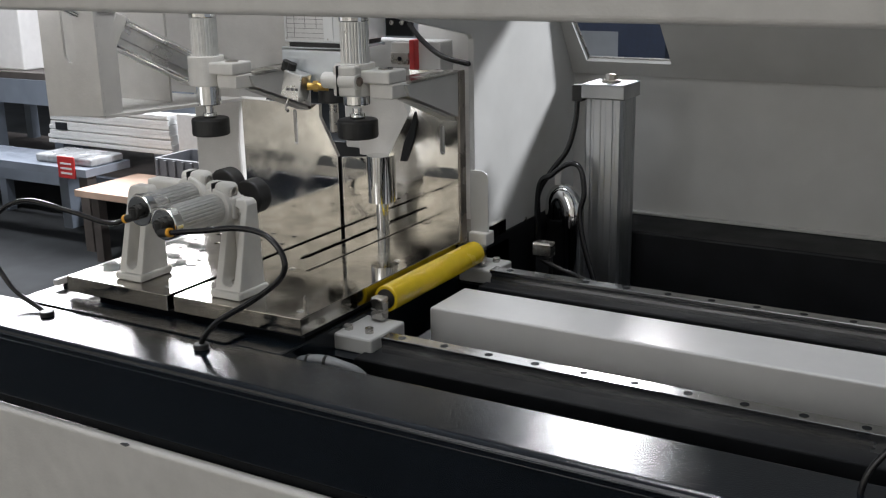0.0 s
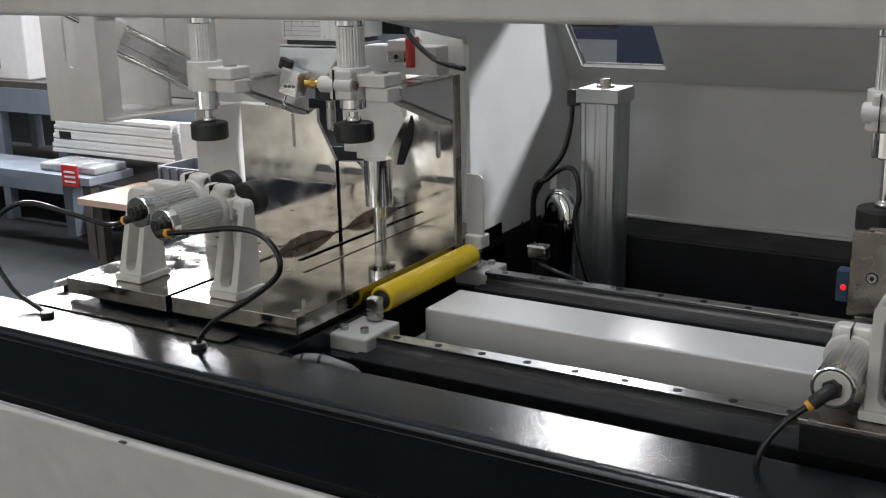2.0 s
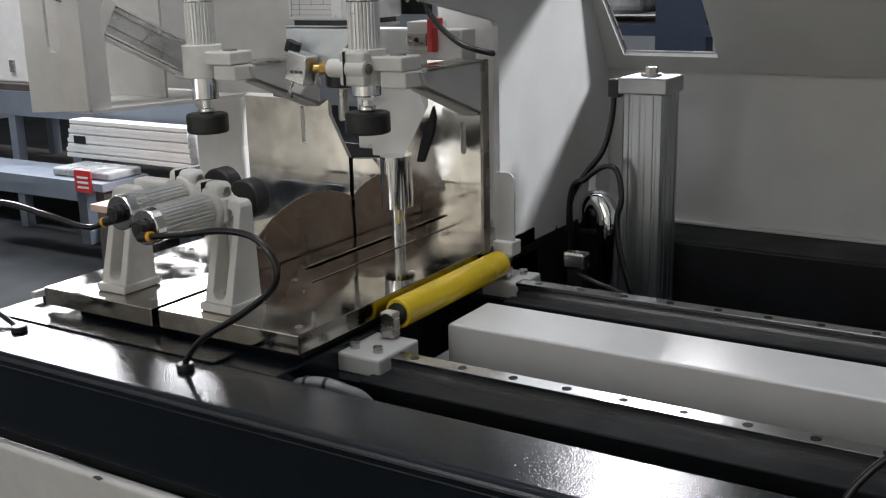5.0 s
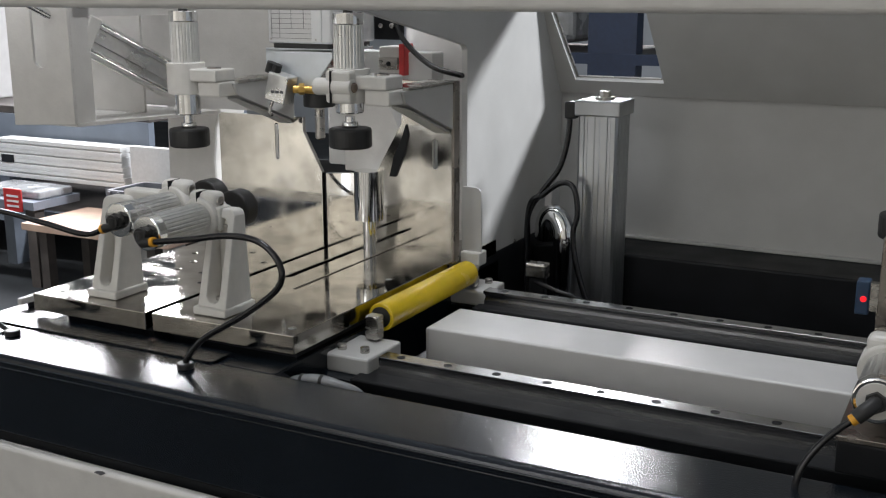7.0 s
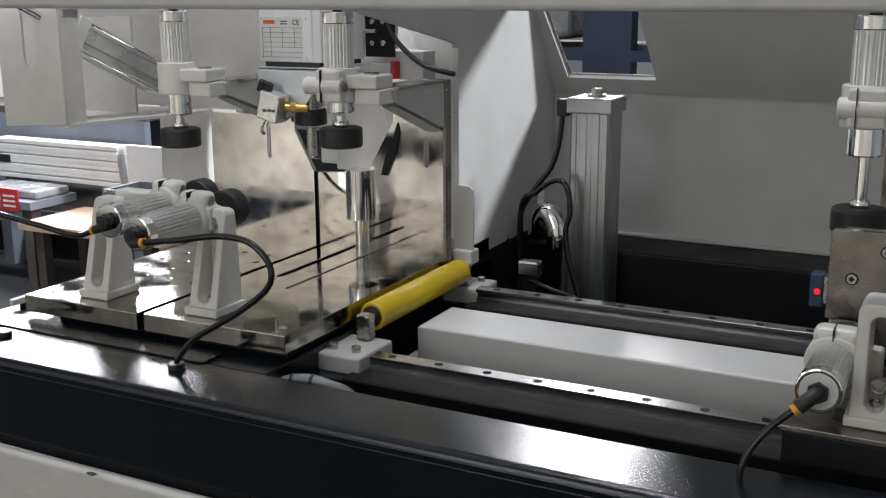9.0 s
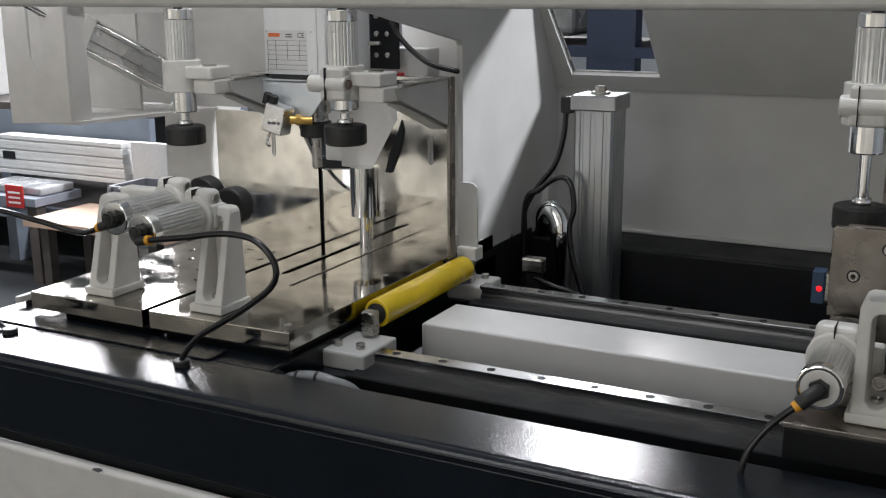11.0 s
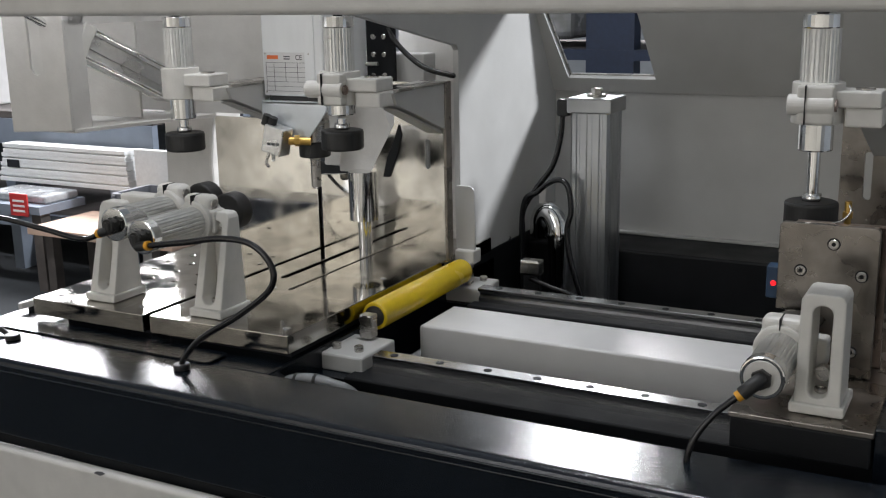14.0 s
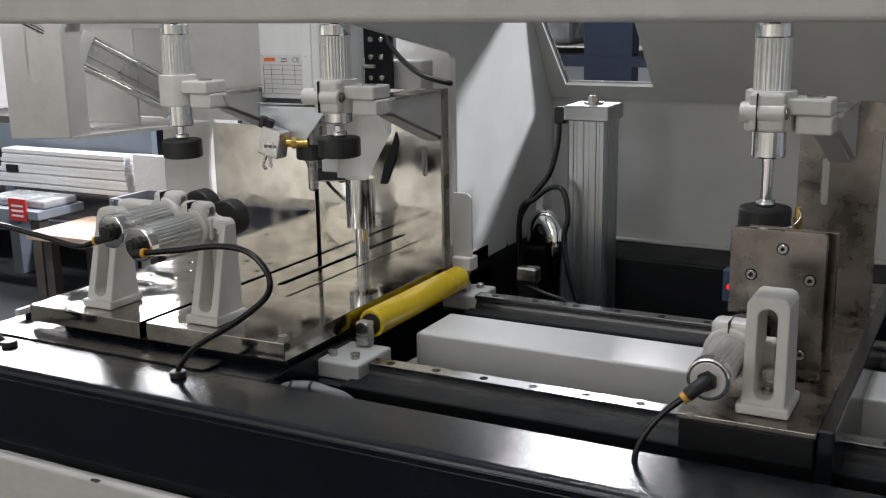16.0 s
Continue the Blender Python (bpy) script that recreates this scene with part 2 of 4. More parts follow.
def hose(points, r, seg=12, steps=10, bm=None):
    """A smooth tube through the points."""
    P = [Vector(p) for p in points]
    P = [P[0] * 2 - P[1]] + P + [P[-1] * 2 - P[-2]]
    line = []
    for i in range(1, len(P) - 2):
        for k in range(steps):
            t = k / steps
            a, b, c, d = P[i - 1:i + 3]
            line.append(0.5 * (2 * b + (c - a) * t + (2 * a - 5 * b + 4 * c - d) * t * t + (3 * b - a - 3 * c + d) * t ** 3))
    line.append(P[-2])
    n = bmesh.new()
    up, rings = None, []
    for i, p in enumerate(line):
        way = (line[min(i + 1, len(line) - 1)] - line[max(i - 1, 0)]).normalized()
        side = way.orthogonal().normalized() if up is None else (up - way * up.dot(way)).normalized()
        up = side
        other = way.cross(side)
        rings.append([n.verts.new(p + side * r * math.cos(2 * math.pi * k / seg) + other * r * math.sin(2 * math.pi * k / seg)) for k in range(seg)])
    for a, b in zip(rings, rings[1:]):
        for k in range(seg):
            f = n.faces.new((a[k], a[(k + 1) % seg], b[(k + 1) % seg], b[k]))
            f.smooth = True
    n.faces.new(rings[0][::-1])
    n.faces.new(rings[-1])
    bmesh.ops.recalc_face_normals(n, faces=n.faces[:])
    return merge(bm, n)


def bolt(x, y, z, r=0.006, h=0.007, way=(0, 0, 1), bm=None):
    """A socket-head screw with its recess, standing on (x, y, z)."""
    n = bmesh.new()
    top, prof = h, [(r, 0), (r, h - 0.0008), (r - 0.0008, h), (r * 0.55, h), (r * 0.5, h - 0.0015), (0.0, h - 0.0015)]
    rings = []
    for rr, zz in prof[:-1]:
        rings.append([n.verts.new((rr * math.cos(2 * math.pi * k / 14), rr * math.sin(2 * math.pi * k / 14), zz)) for k in range(14)])
    for a, b in zip(rings, rings[1:]):
        for k in range(14):
            n.faces.new((a[k], a[(k + 1) % 14], b[(k + 1) % 14], b[k]))
    n.faces.new(rings[-1])
    n.faces.new(rings[0][::-1])
    moved(n, Matrix.Translation((x, y, z)) @ Vector(way).to_track_quat("Z", "Y").to_matrix().to_4x4())
    return merge(bm, n)


def writing(name, text, size, mat, parent, m, extrude=0.0003):
    cu = bpy.data.curves.new(name, "FONT")
    cu.body, cu.size, cu.extrude = text, size, extrude
    cu.materials.append(mat)
    ob = new(name, cu)
    ob.parent = parent
    ob.matrix_local = m
    return ob

# ---- hall round the machine ----
tagged(part("floor", box(-9, 7, -6, 8, -0.12, 0.0), FLOOR), "dark grey polished factory floor", "floor", kind="structure")
tagged(part("wall_north", box(-9, 7, 8.0, 8.2, 0, 6), WALLP), "grey painted factory hall wall", "wall", kind="structure")
# unseen wall, set close enough to fill the fence's reflection
tagged(part("wall_south", box(-9, 7, -4.4, -4.2, 0, 6), WARM), "unseen hall wall in mottled warm tones that the fence reflects", "wall", kind="structure")
tagged(part("wall_east", box(7.0, 7.2, -6, 8, 0, 6), WALLP), "grey painted factory hall wall", "wall", kind="structure")
tagged(part("wall_west", box(-9.2, -9.0, -6, 8, 0, 6), WALLP), "grey painted factory hall wall", "wall", kind="structure")
tagged(part("ceiling", box(-9, 7, -6, 8, 6.0, 6.2), WALLP), "pale factory hall ceiling", "ceiling", kind="structure")

# two glowing strips, added out of view for the fence's bright reflections
for k, u in enumerate((-3.30, -3.10)):
    tagged(part("window_%d" % (k + 1), box(u, u + (0.07, 0.05)[k], -4.198, -4.19, 0.05, 0.95), STRIP_GLOW), "narrow glowing strip added to show as a reflection in the fence", "window", kind="structure")

# ---- machine bed ----
bed = thing("machine_bed", 0, 0, 0, "black textured steel machine bed on a cream base", "machine bed")
part("front_beam", slab(rounded(-0.292, -0.168, 0.782, 0.909, [0.004, 0.004, 0.006, 0.012]), 4.6, "x", -1.9), BLACK, bed)
part("table_support", box(-0.73, -0.118, -0.168, 0.62, 0.80, 0.907, 0.004), BLACK, bed)
part("lower_panel", slab(rounded(-0.312, -0.296, 0.06, 0.772, [0, 0, 0.003, 0.008]), 4.6, "x", -1.9), CREAM, bed, "cream painted lower front panel")
part("edge_seam", rod((-1.9, -0.2905, 0.8985), (2.7, -0.2905, 0.8985), 0.0022, seg=10), BLACK, bed)
part("edge_seam", rod((-1.9, -0.2918, 0.8905), (2.7, -0.2918, 0.8905), 0.0016, seg=10), BLACK, bed)
part("recess", box(-1.9, 2.7, -0.286, -0.270, 0.765, 0.785), PIT, bed)
part("tray", box(-0.118, 2.7, -0.168, 0.965, 0.70, 0.74), PIT, bed, "matt black tray under the rails")
part("rear_beam", box(-0.118, 2.7, 0.80, 0.962, 0.74, 0.899, 0.005), PIT, bed)
part("side_wall", box(-0.134, -0.118, 0.47, 0.962, 0.74, 0.9215), PIT, bed)
part("base", box(-1.2, 2.7, -0.27, 0.96, 0.0, 0.70), PIT, bed)
part("cover_plate", slab(rounded(-0.70, -0.222, -0.176, -0.125, 0.006), 0.0025, "z", 0.9095), BLACK, bed, "thin black cover plate with rounded corners")
b = None
for y in (-0.01, 0.413):
    b = box(-0.06, 2.6, y - 0.045, y + 0.045, 0.74, 0.874, 0.003, bm=b)
part("rail_seat", b, PIT, bed, "black steel seats under the rails")
part("paint_chip", slab([(-0.335, 0.768), (-0.322, 0.766), (-0.312, 0.771), (-0.318, 0.7735), (-0.330, 0.7715)], 0.0006, "y", -0.3126), PRINT, bed)


def rail(y, first, phase=0.0):
    r = thing("linear_rail", 0, y, 0.874, "ground steel linear rail with countersunk bolt holes", "rail", "linear rails")
    prof = [(-0.014, 0.0), (0.014, 0.0), (0.014, 0.008), (0.0132, 0.013), (0.0132, 0.017), (0.014, 0.021), (0.014, 0.0255), (0.0135, 0.026), (-0.0135, 0.026), (-0.014, 0.0255), (-0.014, 0.021), (-0.0132, 0.017), (-0.0132, 0.013), (-0.014, 0.008)]
    part("rail_body", slab(prof, 2.58, "x", first), RAIL, r)
    k = 0
    while k * 0.08 < 2.4:
        h = rod((k * 0.08 + phase, 0, 0.0256), (k * 0.08 + phase, 0, 0.0264), 0.0065, seg=18)
        part("bolt_hole", h, PIT, r, "dark countersunk hole")
        k += 1
    return r


rail(0.0, -0.032)
rail(0.413, -0.05, -0.012)

# ---- white channel cover between the rails ----
cover = thing("channel_cover", 0, 0, 0, "white painted sheet steel channel cover between the rails", "cover")
part("cover_body", box(-0.042, 2.3, 0.16, 0.284, 0.75, 0.898, 0.004, 3), GLOSS_WHITE, cover)
part("end_plate", slab(rounded(0.164, 0.280, 0.755, 0.894, 0.004), 0.003, "x", -0.045), WHITE, cover, "welded white end plate")

# ---- table with its fence ----
table = thing("work_table", 0, 0, 0, "polished steel work table in two plates on black supports", "work table")
left = [(-0.642, -0.124), (-0.396, -0.124), (-0.396, 0.60), (-0.642, 0.60)]
dots = []
for i in range(4):
    for j in range(5):
        dots.append((-0.60 + 0.055 * i + 0.012 * (j % 2), 0.06 + 0.055 * j))
part("table_plate", slab(left, 0.029, "z", 0.921, r=0.0012, holes=[[(u + 0.0055 * math.cos(a * math.pi / 4), v + 0.0055 * math.sin(a * math.pi / 4)) for a in range(8)] for u, v in dots]), TABLE, table)
slot = [(-0.331, 0.165), (-0.324, 0.155), (-0.317, 0.165), (-0.317, 0.56), (-0.331, 0.56)]
part("table_plate", slab([(-0.384, -0.121), (-0.116, -0.116), (-0.116, 0.60), (-0.384, 0.60)], 0.029, "z", 0.921, r=0.0012, holes=[slot, [(-0.268, 0.1), (-0.262, 0.1), (-0.262, 0.56), (-0.268, 0.56)]]), TABLE, table)
part("table_foot", box(-0.60, -0.41, -0.09, 0.56, 0.907, 0.921), PIT, table)
part("table_foot", box(-0.37, -0.13, -0.09, 0.56, 0.907, 0.921), PIT, table)
for u, v in ((-0.141, -0.083), (-0.36, -0.085), (-0.155, 0.23), (-0.40 - 0.03, -0.085), (-0.61, -0.09), (-0.30, 0.10)):
    part("table_bolt", bolt(u, v, 0.948, 0.0065, 0.0028), CHROME, table)
side = thing("side_strip", 0, 0, 0, "white painted steel strip beside the work table", "strip")
part("strip_body", box(-0.710, -0.700, -0.10, 0.56, 0.914, 0.926, 0.002), WHITE, side)
part("strip_foot", box(-0.708, -0.702, -0.08, 0.54, 0.907, 0.914), PIT, side)

FY = 0.385
fence = thing("fence", 0, 0, 0, "polished steel fence plate with a notch above the blade slot", "fence")
o = lambda u, v0, v1, w=0.004: rounded(u - w, u + w, v0, v1, w, 4)
part("fence_plate", slab([(-0.642, 0.9475), (-0.394, 0.9475), (-0.394, 1.099), (-0.436, 1.178), (-0.436, 1.205), (-0.642, 1.205)], 0.010, "y", FY, holes=[o(-0.499, 1.118, 1.190)], r=0.0008), POLISH, fence)
part("fence_plate", slab([(-0.385, 0.9475), (-0.108, 0.9475), (-0.108, 1.285), (-0.215, 1.285), (-0.215, 1.205), (-0.272, 1.107), (-0.385, 1.099)], 0.010, "y", FY, holes=[o(-0.144, 1.124, 1.180, 0.005)], r=0.0008), POLISH, fence)
# unseen black panel added behind the fence to keep its slit dark
part("rear_cover", box(-0.60, -0.22, 0.545, 0.55, 0.951, 1.095), PIT, fence)
part("edge_strip", box(-0.108, -0.102, FY - 0.004, FY + 0.018, 0.951, 1.287, 0.001), DARK_SCUFF, fence, "narrow steel end strip in a dark reflection tone")
part("corner_plate", slab(rounded(-0.114, -0.076, 0.951, 1.085, [0, 0, 0.014, 0]), 0.004, "y", 0.442), HOOD, fence)
part("corner_foot", box(-0.114, -0.074, 0.43, 0.465, 0.935, 0.962, 0.003), CAST, fence)

rear = thing("saw_guard", 0, 0, 0, "grey painted guard housing behind the fence notch", "guard housing")
part("guard_body", slab([(-0.44, 1.10), (-0.20, 1.10), (-0.20, 1.33), (-0.44, 1.33)], 0.05, "y", 0.48, r=0.003), HOOD, rear)
part("guard_flap", slab([(-0.350, 1.105), (-0.235, 1.105), (-0.215, 1.16), (-0.25, 1.24), (-0.350, 1.24)], 0.03, "y", 0.40, r=0.002), CREAM, rear)
# thin black crescent, laid just before the fence plate
part("guard_edge", slab([(-0.240, 1.104), (-0.226, 1.104), (-0.206, 1.150), (-0.198, 1.185), (-0.203, 1.205), (-0.215, 1.172), (-0.230, 1.142)], 0.0036, "y", 0.3812, r=0.0006), PIT, rear, "thin black crescent close before the fence plate")
part("drill_tube", rod((-0.287, 0.380, 1.017), (-0.287, 0.380, 1.112), 0.026, seg=32), CHROME, rear, "polished metal tube")
part("tube_rod", rod((-0.287, 0.380, 0.95), (-0.287, 0.380, 1.018), 0.010), CHROME, rear)

column = thing("cream_column", 0, 0, 0, "cream cast column with a flared foot beside the fence", "column")
prof = [(-0.80, 0.951), (-0.655, 0.951), (-0.668, 1.02), (-0.672, 1.10), (-0.664, 1.17), (-0.648, 1.22), (-0.648, 1.30), (-0.79, 1.30)]
part("column_body", slab(prof, 0.09, "y", 0.40, r=0.006), CREAM, column)


# ---- clamps ----
def vertical_clamp(root, cx, cy, drop, nested, boss=0.046):
    """An upright clamp cylinder in its split collar, on an arm from the fence. drop: how far the pad is run out."""
    b = rod((cx, cy, 1.264), (cx, cy, 1.320), 0.0345, seg=40, edge=0.0015)
    b = box(cx + 0.010, cx + 0.084, cy - 0.022, cy + 0.034, 1.2875, 1.310, 0.003, 2, bm=b)
    if boss:
        b = box(cx - 0.022, cx + 0.026, cy - 0.040, cy, 1.265, 1.318, 0.004, 2, bm=b)
        b = rod((cx - boss, cy - 0.030, 1.291), (cx + 0.027, cy - 0.030, 1.291), 0.0145, edge=0.002, bm=b)
    collar = part("collar", b, CAST, root)
    p = collar if nested else root
    if boss:
        part("collar_split", box(cx - 0.0104, cx - 0.0092, cy - 0.0452, cy - 0.03, 1.266, 1.318), PIT, p)
        part("collar_screw", bolt(cx + 0.027, cy - 0.030, 1.291, 0.0085, 0.003, (1, 0, 0)), BLADE, p)
    part("arm_block", box(cx + 0.038, cx + 0.086, cy - 0.016, cy + 0.040, 1.261, 1.2870, 0.003, 2), CAST, p)
    part("washer", rod((cx + 0.06, cy + 0.005, 1.3095), (cx + 0.06, cy + 0.005, 1.3125), 0.013), STEEL, p)
    ax = cx + 0.070
    part("arm", slab([(cy + 0.02, 1.283), (cy + 0.03, 1.262), (FY - 0.002, 1.200), (FY - 0.002, 1.283)], 0.042, "x", ax - 0.020, r=0.001), HOOD, p, "grey painted triangular arm")
    part("arm_flange", box(ax - 0.026, ax + 0.024, cy + 0.03, FY - 0.002, 1.2835, 1.2885, 0.001), STEEL, p)
    part("arm_rib", slab([(cy + 0.04, 1.2545), (cy + 0.05, 1.2500), (FY - 0.004, 1.192), (FY - 0.004, 1.1985)], 0.03, "x", ax - 0.015), HOOD, p)
    part("barrel", ridged((cx, cy, 1.318), (cx, cy, 1.392), 0.0255), ALU, p, "ridged aluminium barrel")
    part("end_cap", rod((cx, cy, 1.391), (cx, cy, 1.411), 0.0262, edge=0.002), CHROME, p, "bright metal end cap")
    part("air_fitting", rod((cx, cy, 1.411), (cx, cy, 1.43), 0.008, bm=rod((cx, cy, 1.42), (cx, cy, 1.45), 0.011)), RUBBER, p)
    part("lower_sleeve", rod((cx, cy, 1.246 if drop < -0.01 else 1.226), (cx, cy, 1.265), 0.0235, edge=0.002), CHROME, p)
    z = 1.205 - drop
    part("piston_rod", rod((cx, cy, z), (cx, cy, 1.24), 0.0085), CHROME, p)
    part("lock_nut", rod((cx, cy, z - 0.004), (cx, cy, z + 0.008), 0.0135, seg=6), CHROME, p)
    part("clamp_pad", rod((cx, cy, z - 0.036), (cx, cy, z - 0.002), 0.0365, seg=40, edge=0.004), RUBBER, p, "black rubber pad")


for cx, drop in ((-0.197, -0.018), (-0.545, 0.002)):
    vc = thing("vertical_clamp", 0, 0, 0, "pneumatic clamp with ridged barrel and black rubber pad", "clamp", "vertical clamps")
    vertical_clamp(vc, cx, 0.18, drop, False, 0.046 if cx > -0.3 else 0)


def leg_mesh(cx, y0, w0, w1, z1, inner, lean):
    """A slotted cast stand, tapered towards its top, its front leaning back by lean."""
    out = [(cx - w0, 0.951), (cx + w0, 0.951), (cx + w0 * 0.98, 0.966), (cx + w1, z1 - 0.009), (cx + w1 - 0.003, z1 - 0.0025), (cx + w1 - 0.009, z1), (cx - w1 + 0.009, z1), (cx - w1 + 0.003, z1 - 0.0025), (cx - w1, z1 - 0.009), (cx - w0 * 0.98, 0.966)]
    b = slab(out, 0.070, "y", y0, holes=[rounded(cx - inner, cx + inner, 0.970, z1 - 0.014, inner * 0.95, 6)], r=0.003)
    for v in b.verts:
        h = (v.co.z - 0.951) / (z1 - 0.951)
        v.co.y += h * (lean if v.co.y < y0 + 0.035 else -0.004)
    return b


def side_clamp(root, cx, cap, z, lx, nested, reach=0.03, top=1.114, low=0.0):
    """A level clamp cylinder along y in a collar on a slotted stand. cap: y of the barrel's outer end; lx: the stand's middle."""
    y0 = -0.100 if nested else -0.092
    stand = part("stand", leg_mesh(lx, y0, *((0.0270, 0.0255, top, 0.0115, 0.008) if nested else (0.028, 0.0245, top, 0.0125, 0.042))), CAST, root, "cast slotted stand")
    p = stand if nested else root
    part("stand_foot", box(lx - 0.032, lx + 0.032, y0 - 0.004, y0 + 0.074, 0.9505, 0.964, 0.003), CAST, p)
    if not nested:
        part("stand_back", box(lx - 0.012, lx + 0.012, y0 + 0.046, y0 + 0.054, 0.964, top - 0.02, 0.001), CAST, p)
    part("slot_bolt", bolt(lx, y0 + (0.046 if nested else 0.054), top - 0.034 - low, 0.0098, 0.012, (0, -1, 0)), STEEL, p)
    part("foot_bolt", bolt(lx, y0 + 0.028, 0.964, 0.008, 0.012), STEEL, p)
    cy = cap + (0.112 if nested else 0.128)
    b = rod((cx, cy - 0.010, z), (cx, cy + 0.030, z), 0.0335, seg=36, edge=0.003)
    b = box(min(cx, lx), max(cx, lx), cy - 0.002, cy + 0.028, z - 0.018, z + 0.020, 0.004, bm=b)
    b = box(cx - 0.026, cx + 0.028, cy - 0.004, cy + 0.028, z + 0.012, z + 0.042, 0.010, 4, bm=b)
    part("collar", b, CAST, p)
    part("collar_split", box(cx - 0.002, cx - 0.0004, cy - 0.0104, cy + 0.018, z + 0.028, z + 0.0426), PIT, p)
    part("collar_screw", bolt(cx + 0.028, cy + 0.010, z + 0.028, 0.008, 0.003, (1, 0, 0)), STEEL, p)
    part("barrel", ridged((cx, cap + 0.018, z), (cx, cy - 0.008, z), 0.0255), ALU, p, "ridged aluminium barrel")
    part("end_cap", rod((cx, cap, z), (cx, cap + 0.019, z), 0.0266, edge=0.002), CHROME, p, "bright metal end cap")
    part("piston_rod", rod((cx, cy + 0.028, z), (cx, cy + 0.052 + reach, z), 0.008), CHROME, p)
    part("clamp_pad", rod((cx, cy + 0.045 + reach, z), (cx, cy + 0.076 + reach, z), 0.031, seg=40, edge=0.003), RUBBER, p, "black rubber pad")
    if nested:
        part("cap_face", rod((cx, cap + 0.001, z), (cx, cap - 0.0012, z), 0.0215, edge=0.0005), CREAM, p, "pale end face")
        b = hose([(cx, cap, z), (cx - 0.002, cap - 0.014, z), (cx - 0.009, cap - 0.023, z - 0.005), (cx - 0.017, cap - 0.026, z - 0.013)], 0.0085)
        part("air_fitting", rod((cx, cap, z), (cx, cap - 0.008, z), 0.0125, seg=6, bm=b), RUBBER, p)
        return
    b = rod((cx, cap + 0.001, z), (cx, cap - 0.014, z), 0.0105, bm=rod((cx, cap - 0.004, z), (cx, cap - 0.009, z), 0.0125, seg=6))
    b = rod((cx, cap - 0.010, z + 0.006), (cx, cap - 0.010, z - 0.010), 0.0075, bm=b)
    part("air_fitting", b, RUBBER, p)


for cx, cap, z, lx in ((-0.327, -0.183, 1.097, -0.290), (-0.408, -0.155, 1.104, -0.515)):
    sc = thing("side_clamp", 0, 0, 0, "level pneumatic clamp on a cream slotted stand", "clamp", "side clamps")
    side_clamp(sc, cx, cap, z, lx, False)


def air_hose(points, r, band, label, foot=None):
    h = thing("air_hose", *points[0], label, "hose", "air hoses")
    o = Vector(points[0])
    loc = [Vector(p) - o for p in points]
    part("hose_body", hose([tuple(p) for p in loc], r), HOSE, h)
    d = (loc[1] - loc[0]).normalized()
    if band:
        part("push_fitting", rod(tuple(-d * 0.012), tuple(d * 0.008), r * 1.55), RUBBER, h)
        part("orange_ring", rod(tuple(d * 0.008), tuple(d * 0.014), r * 1.6), ORANGE, h, "orange release ring")
    if foot is not None:
        e = loc[-1]
        part("grommet", rod((e.x, e.y, e.z - 0.001), (e.x, e.y, e.z + 0.008), 0.0125, edge=0.002), RUBBER, h)
    return h


air_hose([(-0.418, -0.166, 1.094), (-0.47, -0.165, 1.078), (-0.56, -0.165, 1.088), (-0.672, -0.168, 1.097), (-0.746, -0.177, 1.063), (-0.763, -0.185, 1.004), (-0.708, -0.194, 0.942), (-0.628, -0.203, 0.916), (-0.596, -0.212, 0.9095)], 0.0046, True, "black air hose looping down to a grommet", 1)
air_hose([(-0.312, -0.196, 1.088), (-0.231, -0.201, 1.102), (-0.158, -0.202, 1.115), (-0.104, -0.202, 1.111), (-0.072, -0.203, 1.083), (-0.077, -0.204, 1.05), (-0.133, -0.205, 1.006), (-0.206, -0.205, 0.961), (-0.24, -0.206, 0.926), (-0.245, -0.207, 0.9095)], 0.0046, True, "black air hose looping down to a grommet", 1)

# ---- yellow roller ----
roller = thing("feed_roller", 0, 0, 0, "yellow plastic feed roller on steel posts", "roller")
part("roller_tube", rod((-0.084, 0.082, 0.93), (-0.084, 0.400, 0.93), 0.0235, seg=40, edge=0.002), YELLOW, roller, "yellow plastic tube")
part("end_ring", rod((-0.084, 0.0795, 0.93), (-0.084, 0.083, 0.93), 0.0175), RUBBER, roller)
part("axle", rod((-0.084, 0.050, 0.93), (-0.084, 0.43, 0.93), 0.0095), CHROME, roller)
part("axle_post", box(-0.096, -0.072, 0.050, 0.072, 0.900, 0.940, 0.003), STEEL, roller)
part("axle_post", box(-0.096, -0.072, 0.410, 0.43, 0.900, 0.940, 0.003), STEEL, roller)
for y0, y1, bolts in ((-0.030, 0.078, ((-0.107, 0.001), (-0.066, 0.002))), (0.395, 0.485, ((-0.068, 0.462), (-0.105, 0.462)))):
    part("foot_block", box(-0.122, -0.044, y0 + 0.004, y1, 0.868, 0.897, 0.004), HOOD, roller, "pale cast foot block")
    for u, v in bolts:
        part("foot_bolt", bolt(u, v, 0.897, 0.0075, 0.009), STEEL, roller)
part("foot_support", box(-0.128, -0.05, -0.05, 0.09, 0.74, 0.868), BLACK, roller)
part("foot_support", box(-0.128, -0.05, 0.39, 0.49, 0.74, 0.868), BLACK, roller)

# ---- hood ----
hood = thing("machine_hood", 0, 0, 0, "warm grey painted sheet steel machine hood with window", "machine hood")
part("rear_panel", box(-0.125, 2.7, 0.962, 0.978, 0.895, 1.226), HOOD, hood)
part("base_flange", box(-0.115, 2.7, 0.945, 0.962, 0.8995, 0.906, 0.002), HOOD, hood)
wy = lambda z: 0.962 - (z - 1.226) * 0.62
b = slab([(-0.125, 0.0), (2.7, 0.0), (2.7, 0.72), (-0.125, 0.72)], 0.012, "z", 0.0, holes=[[(-0.078, 0.036), (0.123, 0.036), (0.097, 0.30), (-0.115, 0.30)]])
